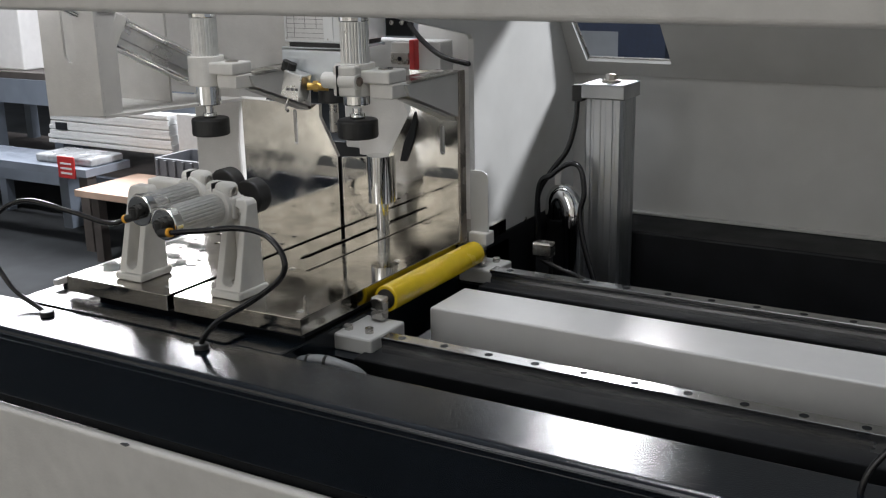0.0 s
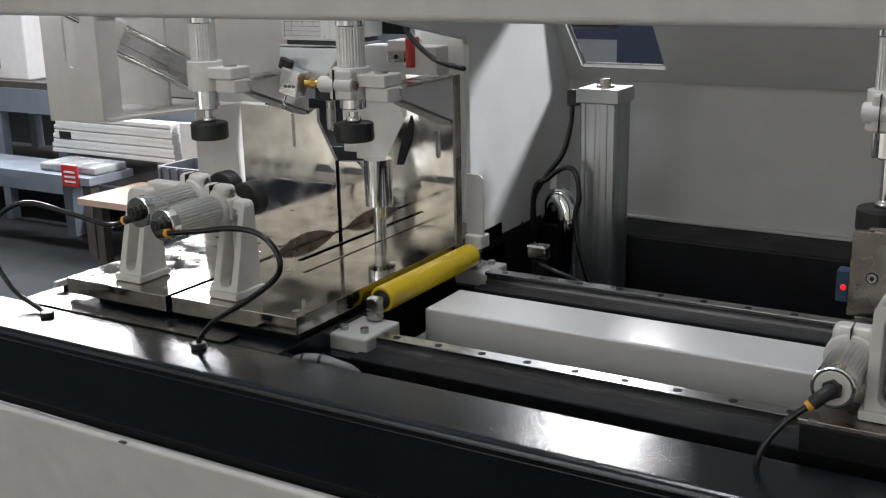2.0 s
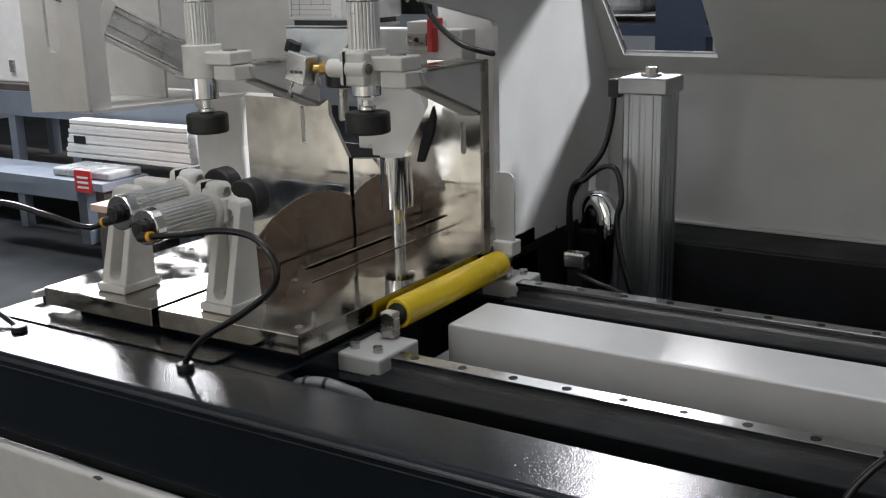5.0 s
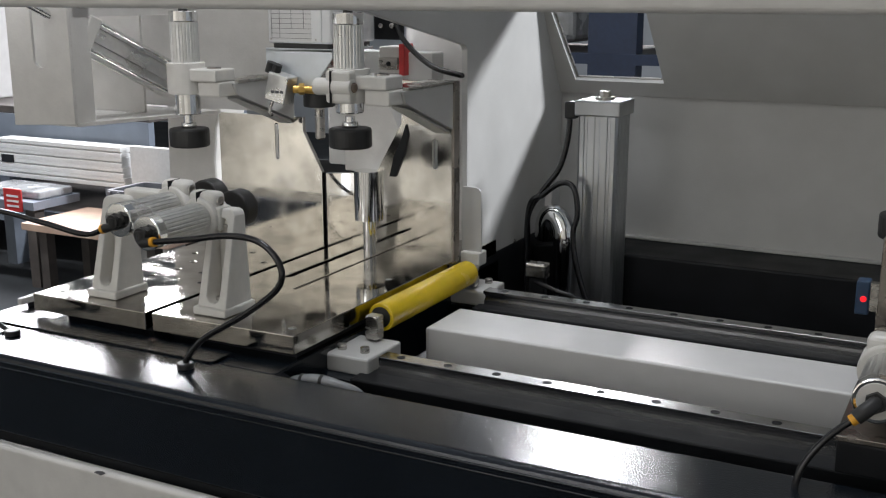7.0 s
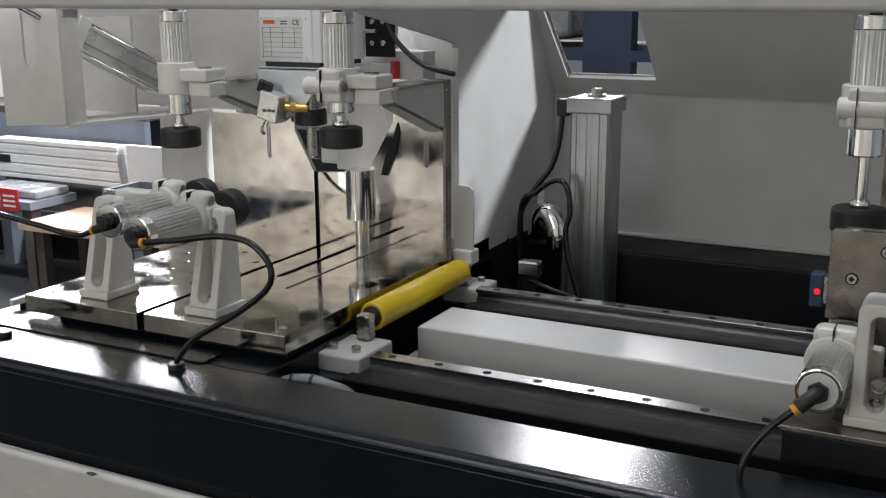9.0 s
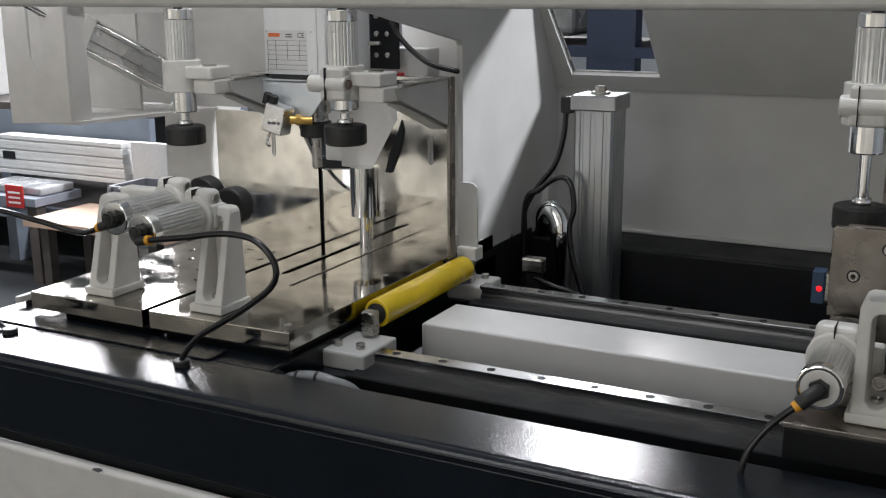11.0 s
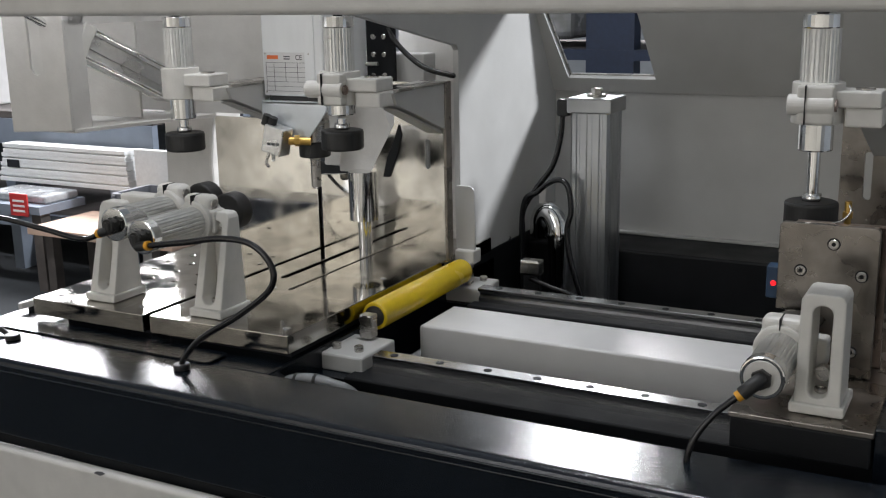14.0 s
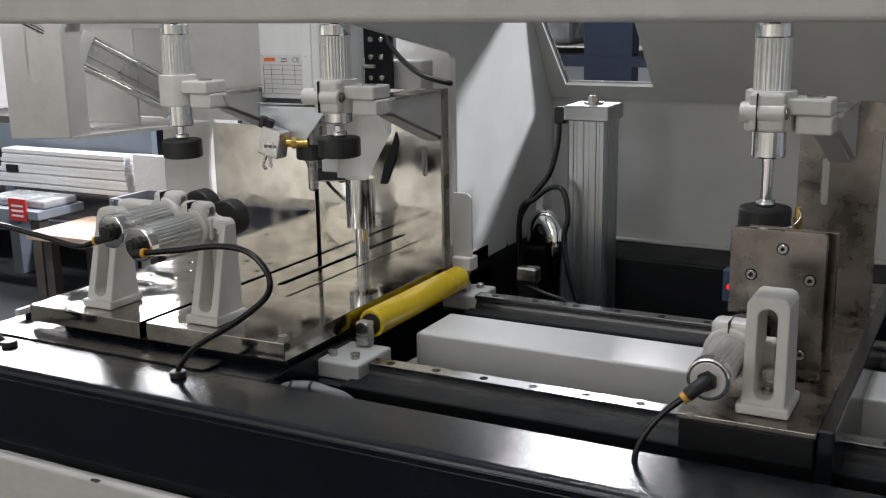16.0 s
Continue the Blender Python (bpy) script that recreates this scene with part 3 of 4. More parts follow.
moved(b, Matrix.Translation((0, 0.962, 1.226)) @ Matrix.Rotation(math.atan2(1, -0.62), 4, "X"))
part("sloped_panel", b, HOOD, hood)
b = slab([(-0.084, 0.030), (0.129, 0.030), (0.103, 0.31), (-0.122, 0.31)], 0.004, "z", -0.004, holes=[[(-0.075, 0.039), (0.120, 0.039), (0.094, 0.296), (-0.111, 0.296)]])
moved(b, Matrix.Translation((0, 0.962, 1.226)) @ Matrix.Rotation(math.atan2(1, -0.62), 4, "X"))
part("window_rim", b, STEEL, hood, "thin bright window rim")
sidep = [(0.475, 0.922), (0.962, 0.922), (0.962, 1.226), (0.56, 1.87), (-0.06, 1.87), (-0.06, 1.428), (0.12, 1.412), (0.462, 1.347), (0.470, 1.338), (0.470, 1.0)]
part("side_panel", slab(sidep, 0.012, "x", -0.132, r=0.0015), HOOD, hood)
for u, v in ((0.70, 0.926), (0.52, 0.945), (0.90, 1.00), (0.60, 0.932)):
    part("panel_screw", bolt(-0.120, u, v, 0.0045, 0.002, (1, 0, 0)), STEEL, hood)
part("front_bar", slab(rounded(-0.105, -0.045, 1.420, 1.56, [0.010, 0.006, 0.004, 0.004]), 4.4, "x", -1.7), CREAM, hood, "cream painted cross bar")
b = box(-0.03, 0.03, -0.03, 0.03, -0.6, 0.6, 0.006)
moved(b, Matrix.Translation((-0.90, -0.16, 1.46)) @ Matrix.Rotation(radians(66), 4, "Y"))
part("side_arm", b, CREAM, hood)

bracket = thing("hinge_bracket", 0, 0, 0, "cream folded steel bracket with a long slot", "bracket")
part("bracket_face", slab([(-0.835, 1.205), (-0.684, 1.214), (-0.684, 1.47), (-0.835, 1.47)], 0.006, "y", 0.040, holes=[o(-0.758, 1.312, 1.43, 0.016)], r=0.001), CREAM, bracket)
part("bracket_side", box(-0.690, -0.684, 0.046, 0.36, 1.40, 1.47), CREAM, bracket)
part("bracket_cheek", slab([(0.046, 1.214), (0.09, 1.214), (0.09, 1.47), (0.046, 1.47)], 0.006, "x", -0.690), CREAM, bracket)
part("bracket_inner", box(-1.04, -0.70, 0.235, 0.241, 1.2155, 1.52), CREAM, bracket)
part("bracket_shelf", slab([(-0.835, 0.046), (-0.684, 0.046), (-0.60, 0.34), (-0.86, 0.34)], 0.006, "z", 1.209), CREAM, bracket)
part("bracket_back", box(-0.99, -0.46, 0.36, 0.372, 1.215, 1.60), CREAM, bracket)

lift = thing("lift_cylinder", 0, 0, 0, "slanted aluminium pneumatic cylinder with tie rods", "cylinder")
A, Bp = Vector((-0.712, 0.10, 1.372)), Vector((-0.662, 0.270, 1.276))
dirn = (Bp - A).normalized()
q = dirn.to_track_quat("Z", "Y").to_matrix().to_4x4()
L = (Bp - A).length
T = Matrix.Translation(A) @ q
prof = []
for (ux, uy), (vx, vy) in zip(((-0.028, -0.028), (0.028, -0.028), (0.028, 0.028), (-0.028, 0.028)), ((1, 0), (0, 1), (-1, 0), (0, -1))):
    for t, d in ((0.06, 0), (0.20, 0), (0.21, 0.006), (0.32, 0.006), (0.33, 0), (0.67, 0), (0.68, 0.006), (0.79, 0.006), (0.80, 0), (0.94, 0)):
        prof.append((ux + vx * 0.056 * t - vy * d, uy + vy * 0.056 * t + vx * d))
part("cylinder_body", moved(slab(prof, L - 0.012, "z", 0.012), T), ALU, lift)
part("head_block", moved(box(-0.031, 0.031, -0.031, 0.031, -0.012, 0.014, 0.003), T), CAST, lift)
part("tail_block", moved(box(-0.031, 0.031, -0.031, 0.031, L - 0.012, L + 0.010, 0.003), T), CAST, lift)
for u in (-0.026, 0.026):
    for v in (-0.026, 0.026):
        part("tie_rod", moved(rod((u, v, 0), (u, v, L), 0.0042), T), CHROME, lift)
part("piston_rod", rod(tuple(A - dirn * 0.30), tuple(A), 0.008), CHROME, lift)
part("air_fitting", rod((-0.690, 0.23, 1.31), (-0.690, 0.23, 1.335), 0.008, bm=rod((-0.71, 0.23, 1.31), (-0.66, 0.23, 1.30), 0.008)), RUBBER, lift)
part("pivot_pin", rod((-0.72, 0.08, 1.40), (-0.69, 0.08, 1.40), 0.016), RUBBER, lift)

# ---- big upright cylinder at the back ----
big = thing("upright_cylinder", 0, 0, 0, "large aluminium profile cylinder standing at the back", "cylinder")
x0, x1, y0, y1 = 0.010, 0.094, 0.716, 0.800
prof = []
for (ux, uy), (vx, vy) in zip(((x0, y0), (x1, y0), (x1, y1), (x0, y1)), ((1, 0), (0, 1), (-1, 0), (0, -1))):
    s = x1 - x0
    for t, d in ((0.06, 0), (0.16, 0), (0.18, 0.0022), (0.24, 0.0022), (0.26, 0), (0.42, 0), (0.45, 0.0012), (0.55, 0.0012), (0.58, 0), (0.74, 0), (0.76, 0.0022), (0.82, 0.0022), (0.84, 0), (0.94, 0)):
        prof.append((ux + vx * s * t - vy * d, uy + vy * s * t + vx * d))
part("profile_body", slab(prof, 0.47, "z", 0.73), DULL_ALU, big)
part("top_cap", box(0.004, 0.100, 0.710, 0.806, 1.198, 1.229, 0.003), DULL_ALU, big, "machined aluminium top cap")
b = rod((0.052, 0.758, 1.229), (0.052, 0.758, 1.234), 0.020)
part("top_bolt", rod((0.052, 0.758, 1.234), (0.052, 0.758, 1.246), 0.0115, seg=6, bm=b), STEEL, big)
part("elbow_fitting", box(-0.020, 0.006, 0.715, 0.735, 1.19, 1.225, 0.004), RUBBER, big)
pipe = thing("chrome_elbow", 0, 0, 0, "bright chrome elbow pipe behind the rails", "pipe")
part("pipe_body", hose([(-0.064, 0.74, 0.93), (-0.060, 0.735, 0.968), (-0.042, 0.73, 0.984), (-0.022, 0.725, 0.965), (-0.014, 0.72, 0.92), (-0.012, 0.72, 0.742)], 0.0235, 18), CHROME, pipe)
part("pipe_lever", slab([(0, 0), (0.014, 0), (0.017, 0.05), (0.009, 0.062), (0.002, 0.05)], 0.004, "y", 0.0), CREAM, pipe).location = (-0.066, 0.735, 1.0)
air_hose([(-0.010, 0.726, 1.20), (-0.014, 0.724, 1.144), (-0.029, 0.718, 1.085), (-0.063, 0.712, 1.036), (-0.09, 0.706, 0.987), (-0.089, 0.700, 0.93), (-0.089, 0.70, 0.742)], 0.0058, False, "black hose from the upright cylinder")
air_hose([(-0.087, 0.695, 0.742), (-0.087, 0.695, 0.988), (-0.05, 0.690, 1.034), (-0.01, 0.685, 1.062), (0.019, 0.680, 1.054), (0.030, 0.675, 1.003), (0.023, 0.671, 0.957), (0.039, 0.666, 0.880), (0.09, 0.66, 0.742)], 0.0058, False, "black hose arched behind the rails")
air_hose([(-0.27, 0.455, 1.44), (-0.262, 0.455, 1.38), (-0.236, 0.455, 1.342), (-0.186, 0.455, 1.306), (-0.135, 0.463, 1.292), (-0.128, 0.467, 1.291)], 0.0052, False, "black cable hanging through the side panel")

sensor = thing("limit_switch", 0, 0, 0, "small grey limit switch with a black cable", "switch")
part("switch_body", box(-0.012, 0.020, 0.525, 0.545, 0.742, 0.925, 0.003), PIT, sensor)
part("switch_head", box(-0.018, 0.024, 0.520, 0.548, 0.90, 0.93, 0.004), STEEL, sensor)
air_hose([(0.0, 0.53, 0.893), (0.056, 0.503, 0.886), (0.10, 0.487, 0.882), (0.15, 0.475, 0.86), (0.2, 0.47, 0.742)], 0.005, False, "black cable lying beside the rear rail")
conduit = thing("flexible_conduit", 0, 0, 0, "grey flexible conduit with black ties arching inside the bed", "conduit")
pts = [(-0.150, -0.110, 0.742), (-0.128, -0.122, 0.862), (-0.085, -0.132, 0.893), (-0.035, -0.126, 0.891), (0.004, -0.112, 0.862), (0.03, -0.105, 0.742)]
part("conduit_body", hose(pts, 0.0085), CONDUIT, conduit)
for u, v, w in ((-0.092, -0.131, 0.891), (-0.058, -0.130, 0.8945), (-0.010, -0.1175, 0.876)):
    part("cable_tie", rod((u - 0.002, v, w), (u + 0.003, v, w), 0.0098), RUBBER, conduit)

# ---- drill unit that runs up and down ----
drill = thing("drill_unit", 0, 0, 0, "aluminium drill motor with label plate and cooling nozzle", "drill unit")
part("motor_body", box(-0.449, -0.312, 0.302, 0.455, 1.247, 1.62, 0.003), SATIN, drill, "matt aluminium motor housing")
part("motor_fin", box(-0.352, -0.330, 0.2995, 0.304, 1.25, 1.62, 0.001), SATIN, drill)
part("black_gasket", box(-0.440, -0.320, 0.306, 0.45, 1.238, 1.2475), RUBBER, drill)
part("nose_bracket", slab([(-0.452, 1.236), (-0.306, 1.238), (-0.306, 1.222), (-0.352, 1.165), (-0.415, 1.165), (-0.452, 1.205)], 0.004, "y", 0.296, r=0.0008), ZINC, drill, "zinc-plated angled bracket")
part("nose_top", box(-0.452, -0.306, 0.296, 0.44, 1.2335, 1.238), ZINC, drill)
part("spindle", rod((-0.362, 0.335, 1.15), (-0.362, 0.335, 1.235), 0.024, bm=rod((-0.362, 0.335, 1.175), (-0.362, 0.335, 1.236), 0.030)), STEEL, drill)
part("chuck_nut", rod((-0.362, 0.335, 1.130), (-0.362, 0.335, 1.160), 0.030, seg=36, edge=0.003), RUBBER, drill, "black chuck nut")
part("drill_bit", rod((-0.362, 0.335, 1.072), (-0.362, 0.335, 1.132), 0.0095, bm=rod((-0.362, 0.335, 1.068), (-0.362, 0.335, 1.072), 0.006, 0.0095)), STEEL, drill)
noz = part("nozzle_block", moved(box(-0.022, 0.022, -0.016, 0.016, -0.026, 0.026, 0.002), Matrix.Translation((-0.425, 0.275, 1.172)) @ Matrix.Rotation(radians(14), 4, "Y")), ALU, drill, "small aluminium nozzle block")
noz.location = (0.020, 0.0, -0.004)
part("nozzle_knob", rod((-0.435, 0.272, 1.196), (-0.428, 0.272, 1.214), 0.0085), RUBBER, noz)
part("nozzle_knob", rod((-0.448, 0.272, 1.200), (-0.441, 0.272, 1.218), 0.0085), RUBBER, noz)
part("brass_fitting", rod((-0.402, 0.28, 1.170), (-0.366, 0.30, 1.168), 0.0075, bm=rod((-0.392, 0.285, 1.17), (-0.384, 0.29, 1.17), 0.0105, seg=6)), BRASS, noz)
part("nozzle_pipe", hose([(-0.440, 0.27, 1.15), (-0.445, 0.265, 1.13), (-0.438, 0.262, 1.122)], 0.003), STEEL, noz)
for k in range(3):
    part("nozzle_mark", box(-0.436 + 0.01 * k, -0.429 + 0.01 * k, 0.2578, 0.2586, 1.163, 1.168), PRINT, noz)
part("backplate", box(-0.312, -0.250, 0.455, 0.462, 1.25, 1.62), PIT, drill)
plate = part("name_plate", box(-0.437, -0.333, 0.3005, 0.3022, 1.252, 1.328), LABEL, drill, "silver type plate with a printed grid")
plate.location = (-0.007, 0.0, 0.0)
for k in range(7):
    part("grid_line", box(-0.433, -0.337, 0.3000, 0.3006, 1.2560 + 0.0088 * k, 1.2566 + 0.0088 * k), PRINT, plate)
for u in (-0.433, -0.415, -0.389, -0.362, -0.3376):
    part("grid_line", box(u, u + 0.0006, 0.3000, 0.3006, 1.2565 + (0.0176 if u in (-0.389, -0.362) else 0), 1.309), PRINT, plate)
for u, v in ((-0.4345, 1.3255), (-0.3355, 1.3255), (-0.4345, 1.2545), (-0.3355, 1.2545)):
    part("rivet", rod((u, 0.3006, v), (u, 0.2994, v), 0.0017, seg=10), STEEL, plate)
part("orange_mark", box(-0.430, -0.405, 0.3000, 0.3006, 1.3155, 1.3225), PRINT_ORANGE, plate)
for v in (1.3195, 1.3150):
    part("print_bar", box(-0.392, -0.378, 0.3000, 0.3006, v, v + 0.002), PRINT, plate)
writing("plate_mark", "CE", 0.013, PRINT, plate, pose(-0.366, 0.3002, 1.3145, 90, 0, 0))
for u in (-0.296, -0.272):
    for v in (1.276, 1.316, 1.350):
        part("slide_bolt", bolt(u, 0.455, v, 0.0052, 0.004, (0, -1, 0)), STEEL, drill)
part("slide_pin", rod((-0.310, 0.448, 1.298), (-0.284, 0.448, 1.298), 0.004), STEEL, drill)
part("slide_block", box(-0.312, -0.262, 0.47, 0.53, 1.186, 1.236, 0.003), CREAM, drill, "pale slide block")
part("slide_rail", box(-0.308, -0.266, 0.462, 0.471, 1.192, 1.216, 0.002), STEEL, drill)
part("rail_screw", bolt(-0.285, 0.462, 1.204, 0.0045, 0.003, (0, -1, 0)), PIT, drill)
part("red_scraper", box(-0.263, -0.251, 0.462, 0.50, 1.182, 1.242, 0.002), RED, drill, "red plastic scraper")
post = thing("slide_post", 0, 0, 0, "cream steel post behind the drill motor", "post")
part("post_body", box(-0.30, -0.14, 0.56, 0.60, 0.95, 1.6), CREAM, post)
part("post_rib", box(-0.172, -0.162, 0.552, 0.56, 0.96, 1.6, 0.001), HOOD, post)

# ---- saw blade ----
blade = thing("circular_saw", 0, 0, 0, "dull steel circular saw blade rising through the table", "saw")
pts, N, R = [], 84, 0.25
for k in range(N):
    a = 2 * math.pi * k / N
    pts.append(((R - 0.002) * math.cos(a), (R - 0.002) * math.sin(a)))
    a += 2 * math.pi * 0.4 / N
    pts.append((R * math.cos(a), R * math.sin(a)))
part("blade_disc", slab(pts, 0.003, "x", -0.0015, holes=[[(0.02 * math.cos(-k * math.pi / 12), 0.02 * math.sin(-k * math.pi / 12)) for k in range(24)]]), BLADE, blade)
part("arbor", rod((-0.012, 0, 0), (0.012, 0, 0), 0.05), STEEL, blade)

# ---- moving carriage ----
carriage = thing("carriage", 0, 0, 0, "moving steel carriage with clamps and a polished fence", "carriage")
base = part("base_plate", box(0.486, 0.652, -0.130, 0.60, 0.943, 0.95, 0.0012), DARK_SCUFF, carriage, "scuffed steel base plate")
part("skirt", box(0.488, 0.650, -0.128, 0.58, 0.903, 0.943, 0.003), PIT, carriage)
part("rear_shield", box(0.652, 0.672, -0.125, 0.56, 0.78, 0.955, 0.003), BLACK, carriage)
fp = part("fence_plate", slab(rounded(0.528, 0.649, 0.951, 1.287, [0, 0, 0.008, 0]), 0.010, "y", FY, holes=[o(0.569, 1.122, 1.197, 0.006)]), DARK_SCUFF, carriage, "polished steel fence plate")
sp = part("stop_plate", slab([(0.503, 1.033), (0.503, 1.146), (0.507, 1.150), (0.622, 1.150), (0.626, 1.146), (0.626, 0.951), (0.545, 0.951), (0.545, 1.033)], 0.012, "y", 0.048, r=0.001), DARK_SCUFF, carriage, "scuffed steel stop plate")
part("stop_plate_rear", slab([(0.515, 1.05), (0.515, 1.142), (0.632, 1.142), (0.632, 0.951), (0.56, 0.951), (0.56, 1.05)], 0.012, "y", 0.10, r=0.001), BLADE, carriage)
for u, v in ((0.571, 1.126), (0.532, 1.088), (0.607, 1.087), (0.600, 0.985)):
    part("plate_bolt", bolt(u, 0.048, v, 0.0066, 0.003, (0, -1, 0)), STEEL, sp)
    part("bolt_ring", rod((u, 0.0482, v), (u, 0.0474, v), 0.0082, seg=18), PIT, sp)
    part("hex_recess", rod((u, 0.0466, v), (u, 0.0461, v), 0.0030, seg=6), PIT, sp)
part("plate_slot", box(0.576, 0.60, 0.0475, 0.050, 0.980, 0.990), PIT, sp)
part("oil_fitting", rod((0.578, 0.106, 1.141), (0.578, 0.106, 1.172), 0.0045, bm=rod((0.578, 0.106, 1.150), (0.578, 0.106, 1.158), 0.007, seg=6)), BRASS, carriage, "small brass fitting")
part("oil_pipe", hose([(0.578, 0.104, 1.170), (0.582, 0.10, 1.160), (0.574, 0.098, 1.148), (0.560, 0.104, 1.141)], 0.0014), CHROME, carriage)
vertical_clamp(carriage, 0.52, 0.18, 0.048, True, 0.034)
side_clamp(carriage, 0.528, -0.150, 1.005, 0.583, True, 0.0, 1.097, 0.072)
sens = part("sensor", box(0.462, 0.480, 0.19, 0.215, 1.005, 1.053, 0.002), BLUE, carriage, "blue optical sensor")
part("sensor_light", rod((0.4725, 0.1905, 1.028), (0.4725, 0.1880, 1.028), 0.0042, seg=16, edge=0.0008), GLOW, sens, "glowing red sensor light")
part("sensor_arm", box(0.479, 0.51, 0.195, 0.21, 1.01, 1.05), STEEL, carriage)
part("sensor_stem", box(0.490, 0.505, 0.196, 0.209, 0.95, 1.01), STEEL, carriage)
hs = part("hose_body", hose([(0.512, -0.176, 0.993), (0.498, -0.181, 0.981), (0.483, -0.188, 0.966), (0.467, -0.196, 0.943), (0.458, -0.202, 0.918), (0.454, -0.205, 0.87)], 0.0040), HOSE, carriage)
part("orange_ring", rod((0.511, -0.1764, 0.992), (0.506, -0.1782, 0.988), 0.0066), ORANGE, hs)

# ---- things behind the machine ----
bench = thing("workbench", 0, 0, 0, "blue-grey steel workbench with a dark top and lower shelf", "workbench")
part("bench_top", box(-6.4, -3.0, 2.75, 3.6, 0.80, 0.84, 0.004), DARKWOOD, bench)
part("bench_apron", box(-6.4, -3.0, 2.74, 2.78, 0.66, 0.80), BENCH, bench)
part("lower_shelf", box(-6.4, -3.0, 2.78, 3.6, 0.24, 0.27), DARKWOOD, bench)
part("shelf_edge", box(-6.4, -3.0, 2.74, 2.78, 0.20, 0.28), BENCH, bench)
for u in (-5.25, -4.60, -3.92, -3.05):
    part("bench_leg", box(u - 0.03, u + 0.03, 2.745, 2.80, 0.0, 0.67), BENCH, bench)
    part("bench_leg", box(u - 0.03, u + 0.03, 3.5, 3.56, 0.0, 0.80), BENCH, bench)
bundle = thing("profile_bundle", 0, 0, 0, "stack of white extruded profiles lying on a shelf", "profile stack")
for k in range(4):
    part("profile", slab([(2.60, 0), (2.70, 0), (2.70, 0.012), (2.65, 0.018), (2.70, 0.024), (2.70, 0.05), (2.60, 0.05), (2.60, 0.030), (2.612, 0.025), (2.60, 0.02)], 0.92 - 0.02 * k, "x", -3.97 + 0.015 * k, r=0.002), PROFILE, bundle).location.z = 0.488 + 0.0506 * k
part("profile_hole", box(-3.90, -3.81, 2.597, 2.601, 0.565, 0.605), PIT, bundle)
part("bearer", box(-3.95, -3.88, 2.62, 2.70, 0.0, 0.488), BENCH, bundle)
part("bearer", box(-3.20, -3.12, 2.62, 2.70, 0.0, 0.488), BENCH, bundle)
wrapb = thing("wrapped_pack", 0, 0, 0, "plastic-wrapped pack on the shelf edge", "pack")
part("pack_body", box(-3.80, -3.38, 2.36, 2.58, 0.4405, 0.482, 0.012, 3), WRAP, wrapb)
shelf2 = thing("low_trestle", 0, 0, 0, "low steel trestle carrying stock", "trestle")
part("trestle_top", box(-4.6, -3.36, 2.30, 2.60, 0.40, 0.44), BENCH, shelf2)
for u in (-4.5, -3.42):
    part("trestle_leg", box(u - 0.03, u + 0.03, 2.33, 2.39, 0.0, 0.40), DARKWOOD, shelf2)
tagpart = thing("red_tag", 0, 0, 0, "red paper tag hanging on the stock", "tag")
part("tag_sheet", box(-3.55, -3.43, 2.292, 2.299, 0.39, 0.50), RED, tagpart)
for k in range(3):
    part("tag_bar", box(-3.53, -3.45, 2.290, 2.292, 0.41 + 0.025 * k, 0.42 + 0.025 * k), WHITE, tagpart)
bin1 = thing("plastic_crate", 0, 0, 0, "grey ribbed plastic crate on the board", "crate")
b = slab(rounded(-2.90, -2.50, 2.32, 2.58, 0.02), 0.16, "z", 0.38, holes=[rounded(-2.88, -2.52, 2.34, 2.56, 0.015)])
part("crate_wall", b, CRATE, bin1)
part("crate_floor", box(-2.89, -2.51, 2.33, 2.57, 0.372, 0.385), CRATE, bin1)
for k in range(7):
    part("crate_rib", box(-2.88 + 0.055 * k, -2.865 + 0.055 * k, 2.308, 2.322, 0.385, 0.535), CRATE, bin1)
bd = thing("pale_board", 0, 0, 0, "pale wooden board on a low stand", "board")
part("board_sheet", box(-3.32, -2.42, 2.18, 2.61, 0.335, 0.37, 0.003), BOARD, bd)
for u in (-3.22, -2.55):
    for v in (2.24, 2.5):
        part("board_leg", box(u - 0.025, u + 0.025, v - 0.025, v + 0.025, 0.0, 0.335), DARKWOOD, bd)
cab = thing("white_cabinet", 0, 0, 0, "white control cabinet standing on the workbench", "cabinet")
part("cabinet_body", box(-5.10, -4.35, 2.80, 3.3, 0.84, 1.75, 0.01), WHITE, cab)
part("cabinet_latch", box(-4.62, -4.58, 2.785, 2.80, 0.90, 0.97, 0.004), STEEL, cab)
sheet = thing("leaning_sheet", 0, 0, 0, "pale painted sheet standing behind the table", "sheet")
part("sheet_body", box(-3.03, -2.2, 2.63, 2.66, 0.0, 0.70, 0.004), PROFILE, sheet)
rack = thing("storage_rack", 0, 0, 0, "dark blue pallet rack with wrapped goods", "rack")
for u in (-1.3, -0.56, 0.3):
    part("rack_post", box(u - 0.095, u + 0.095, 2.60, 2.68, 0, 1.70), RACK, rack)
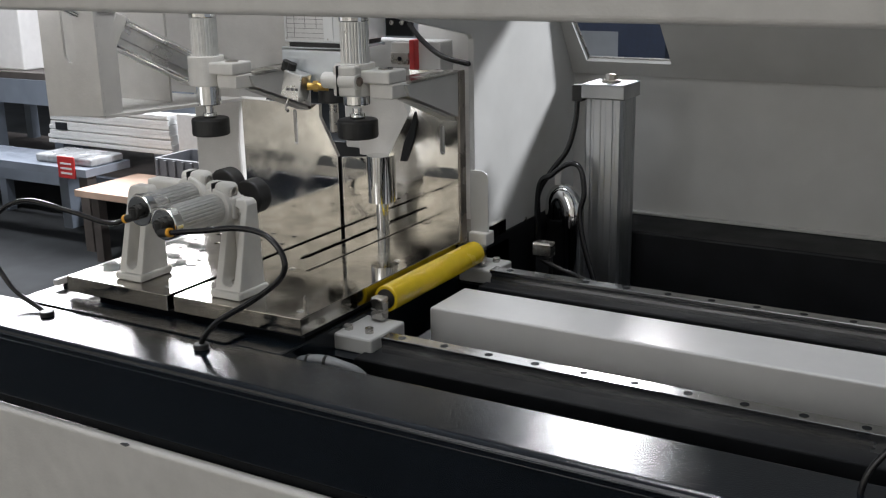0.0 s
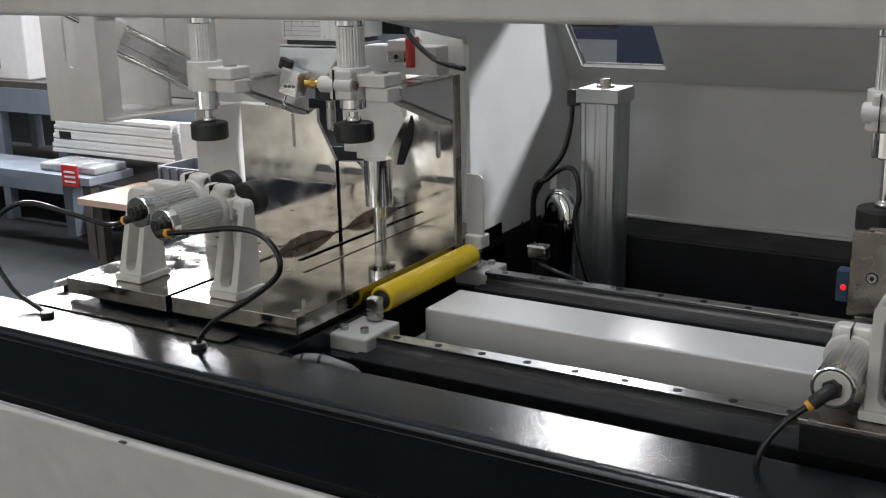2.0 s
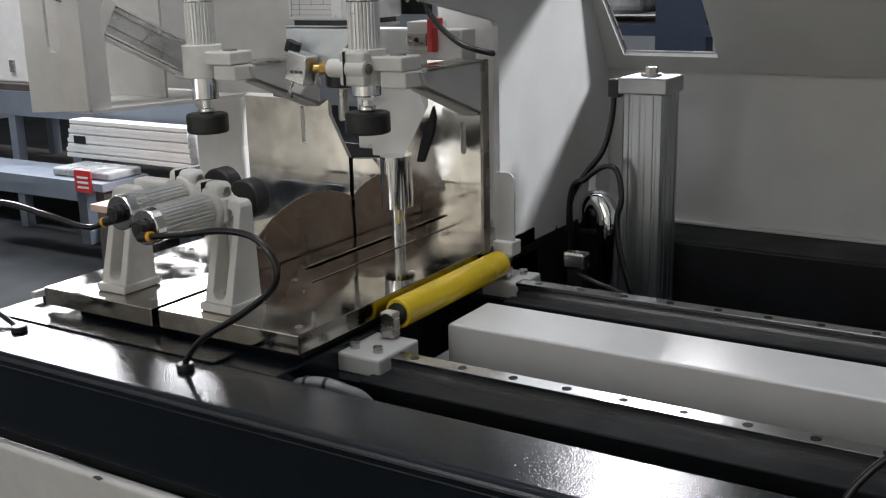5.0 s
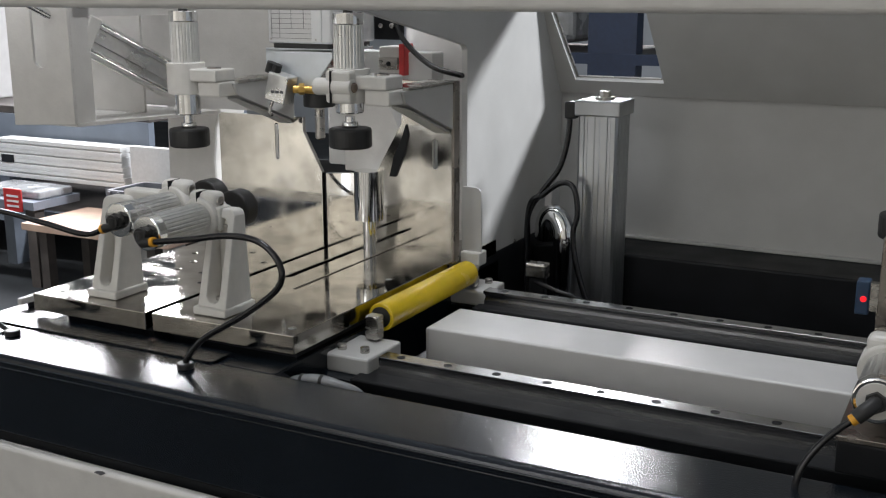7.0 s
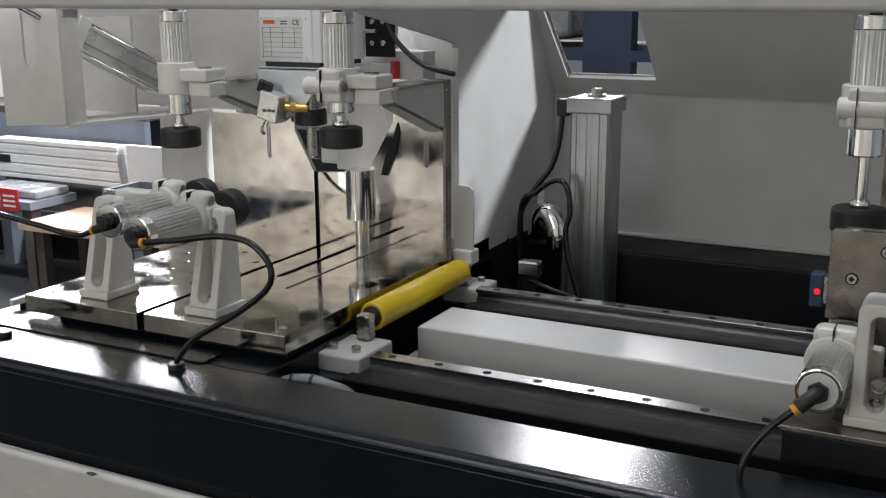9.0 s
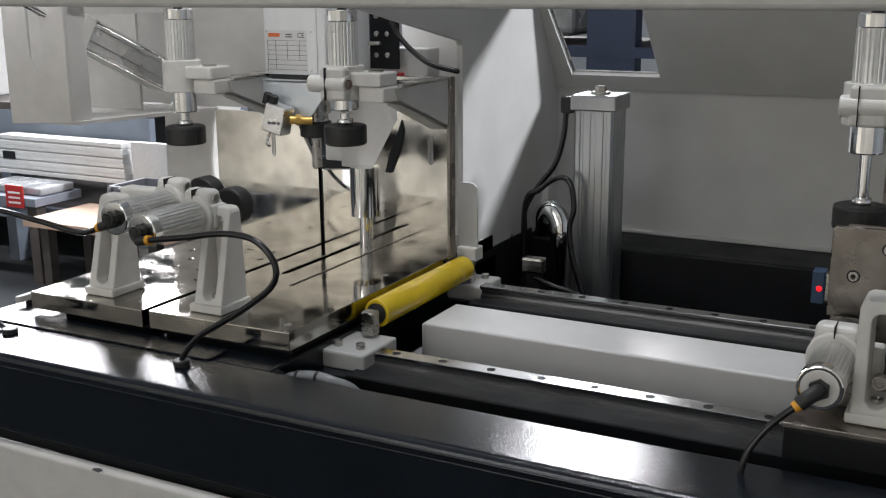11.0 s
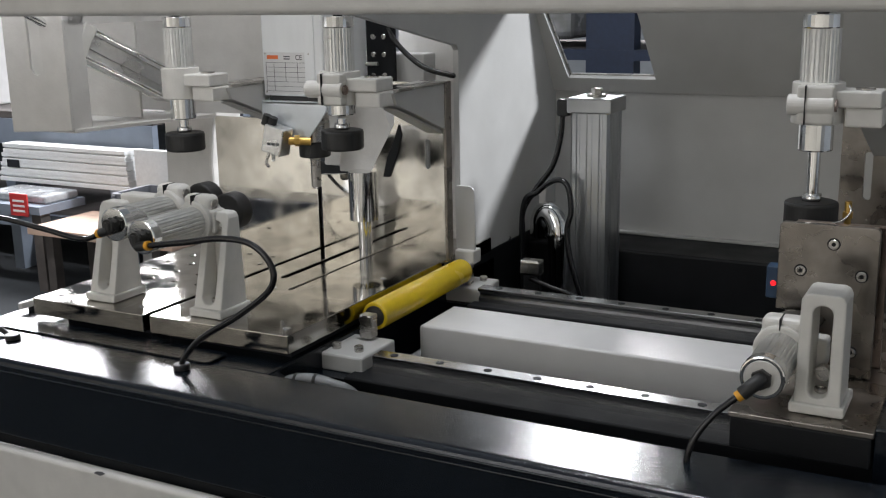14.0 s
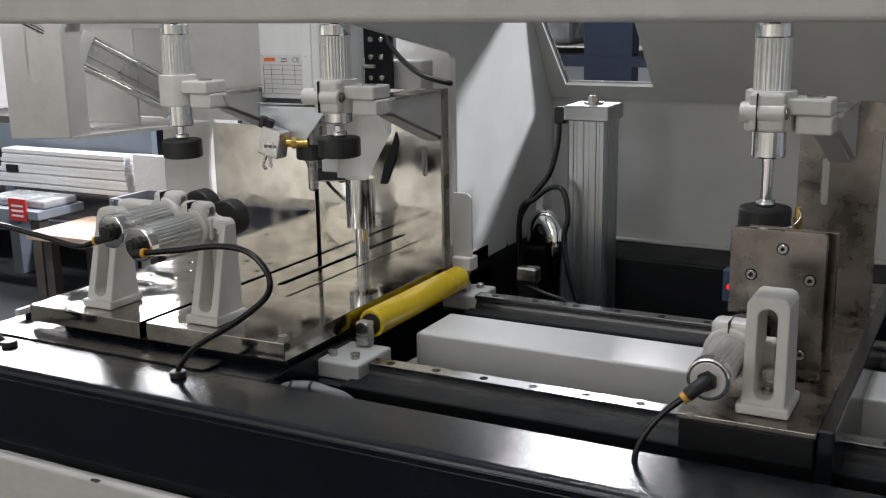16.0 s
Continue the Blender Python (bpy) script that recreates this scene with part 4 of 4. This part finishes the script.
for v in (0.55, 1.19, 1.64):
    part("rack_beam", box(-1.3, 0.4, 2.596, 2.66, v - 0.02, v + 0.02), RACK, rack)
    part("rack_deck", box(-1.3, 0.4, 2.66, 3.3, v, v + 0.02), DARKWOOD, rack)
for u, v in ((-0.95, 1.22), (-0.95, 0.57), (-0.2, 1.22), (-0.2, 0.57), (0.12, 1.22)):
    pk = thing("wrapped_goods", 0, 0, 0, "plastic-wrapped goods on the rack", "goods", "goods on the rack")
    part("pack_body", box(u - 0.22, u + 0.20, 2.72, 3.2, v + 0.021, v + 0.38, 0.03, 3), WRAP, pk)
    part("pack_band", box(u - 0.03, u + 0.02, 2.715, 2.73, v, v + 0.38), WHITE, pk)


# ---- what moves ----
def motions():
    lift_rows = [(0.0, 0.091), (0.5, 0.105), (4.2, 0.106), (6.5, 0.112), (7.0, 0.104), (7.5, 0.051), (8.0, 0.0), (8.5, 0.015), (9.0, 0.069), (9.2, 0.084), (9.7, 0.108), (10.5, 0.108), (11.3, 0.003), (11.5, 0.0), (13.5, 0.0), (14.0, 0.013), (14.5, 0.061), (15.0, 0.108), (15.5, 0.077), (16.0, 0.022)]
    walk(drill, [(t, pose(0, 0, z)) for t, z in lift_rows])
    rise = [(0.0, -0.15), (1.2, -0.14), (1.4, -0.11), (1.8, -0.09), (2.2, -0.075), (2.6, -0.055), (3.0, -0.036), (3.4, -0.014), (3.8, 0.0), (5.2, 0.0), (6.3, -0.071), (6.5, -0.092), (6.8, -0.14), (7.2, -0.15), (16.0, -0.15)]
    walk(blade, [(t, pose(-0.3895, 0.265, 0.807 + z, 9 * t)) for t, z in rise])
    slide_rows = [(0.0, 0.29), (0.5, 0.237), (1.0, 0.194), (1.5, 0.189), (3.0, 0.186), (4.2, 0.176), (6.3, 0.168), (6.5, 0.167), (7.0, 0.160), (7.5, 0.120), (8.0, 0.112), (9.2, 0.112), (11.1, 0.110), (11.3, 0.096), (11.5, 0.058), (12.0, 0.056), (14.5, 0.057), (15.0, 0.057), (15.5, 0.030), (16.0, 0.0)]
    walk(carriage, [(t, pose(x, 0, 0)) for t, x in slide_rows])


motions()
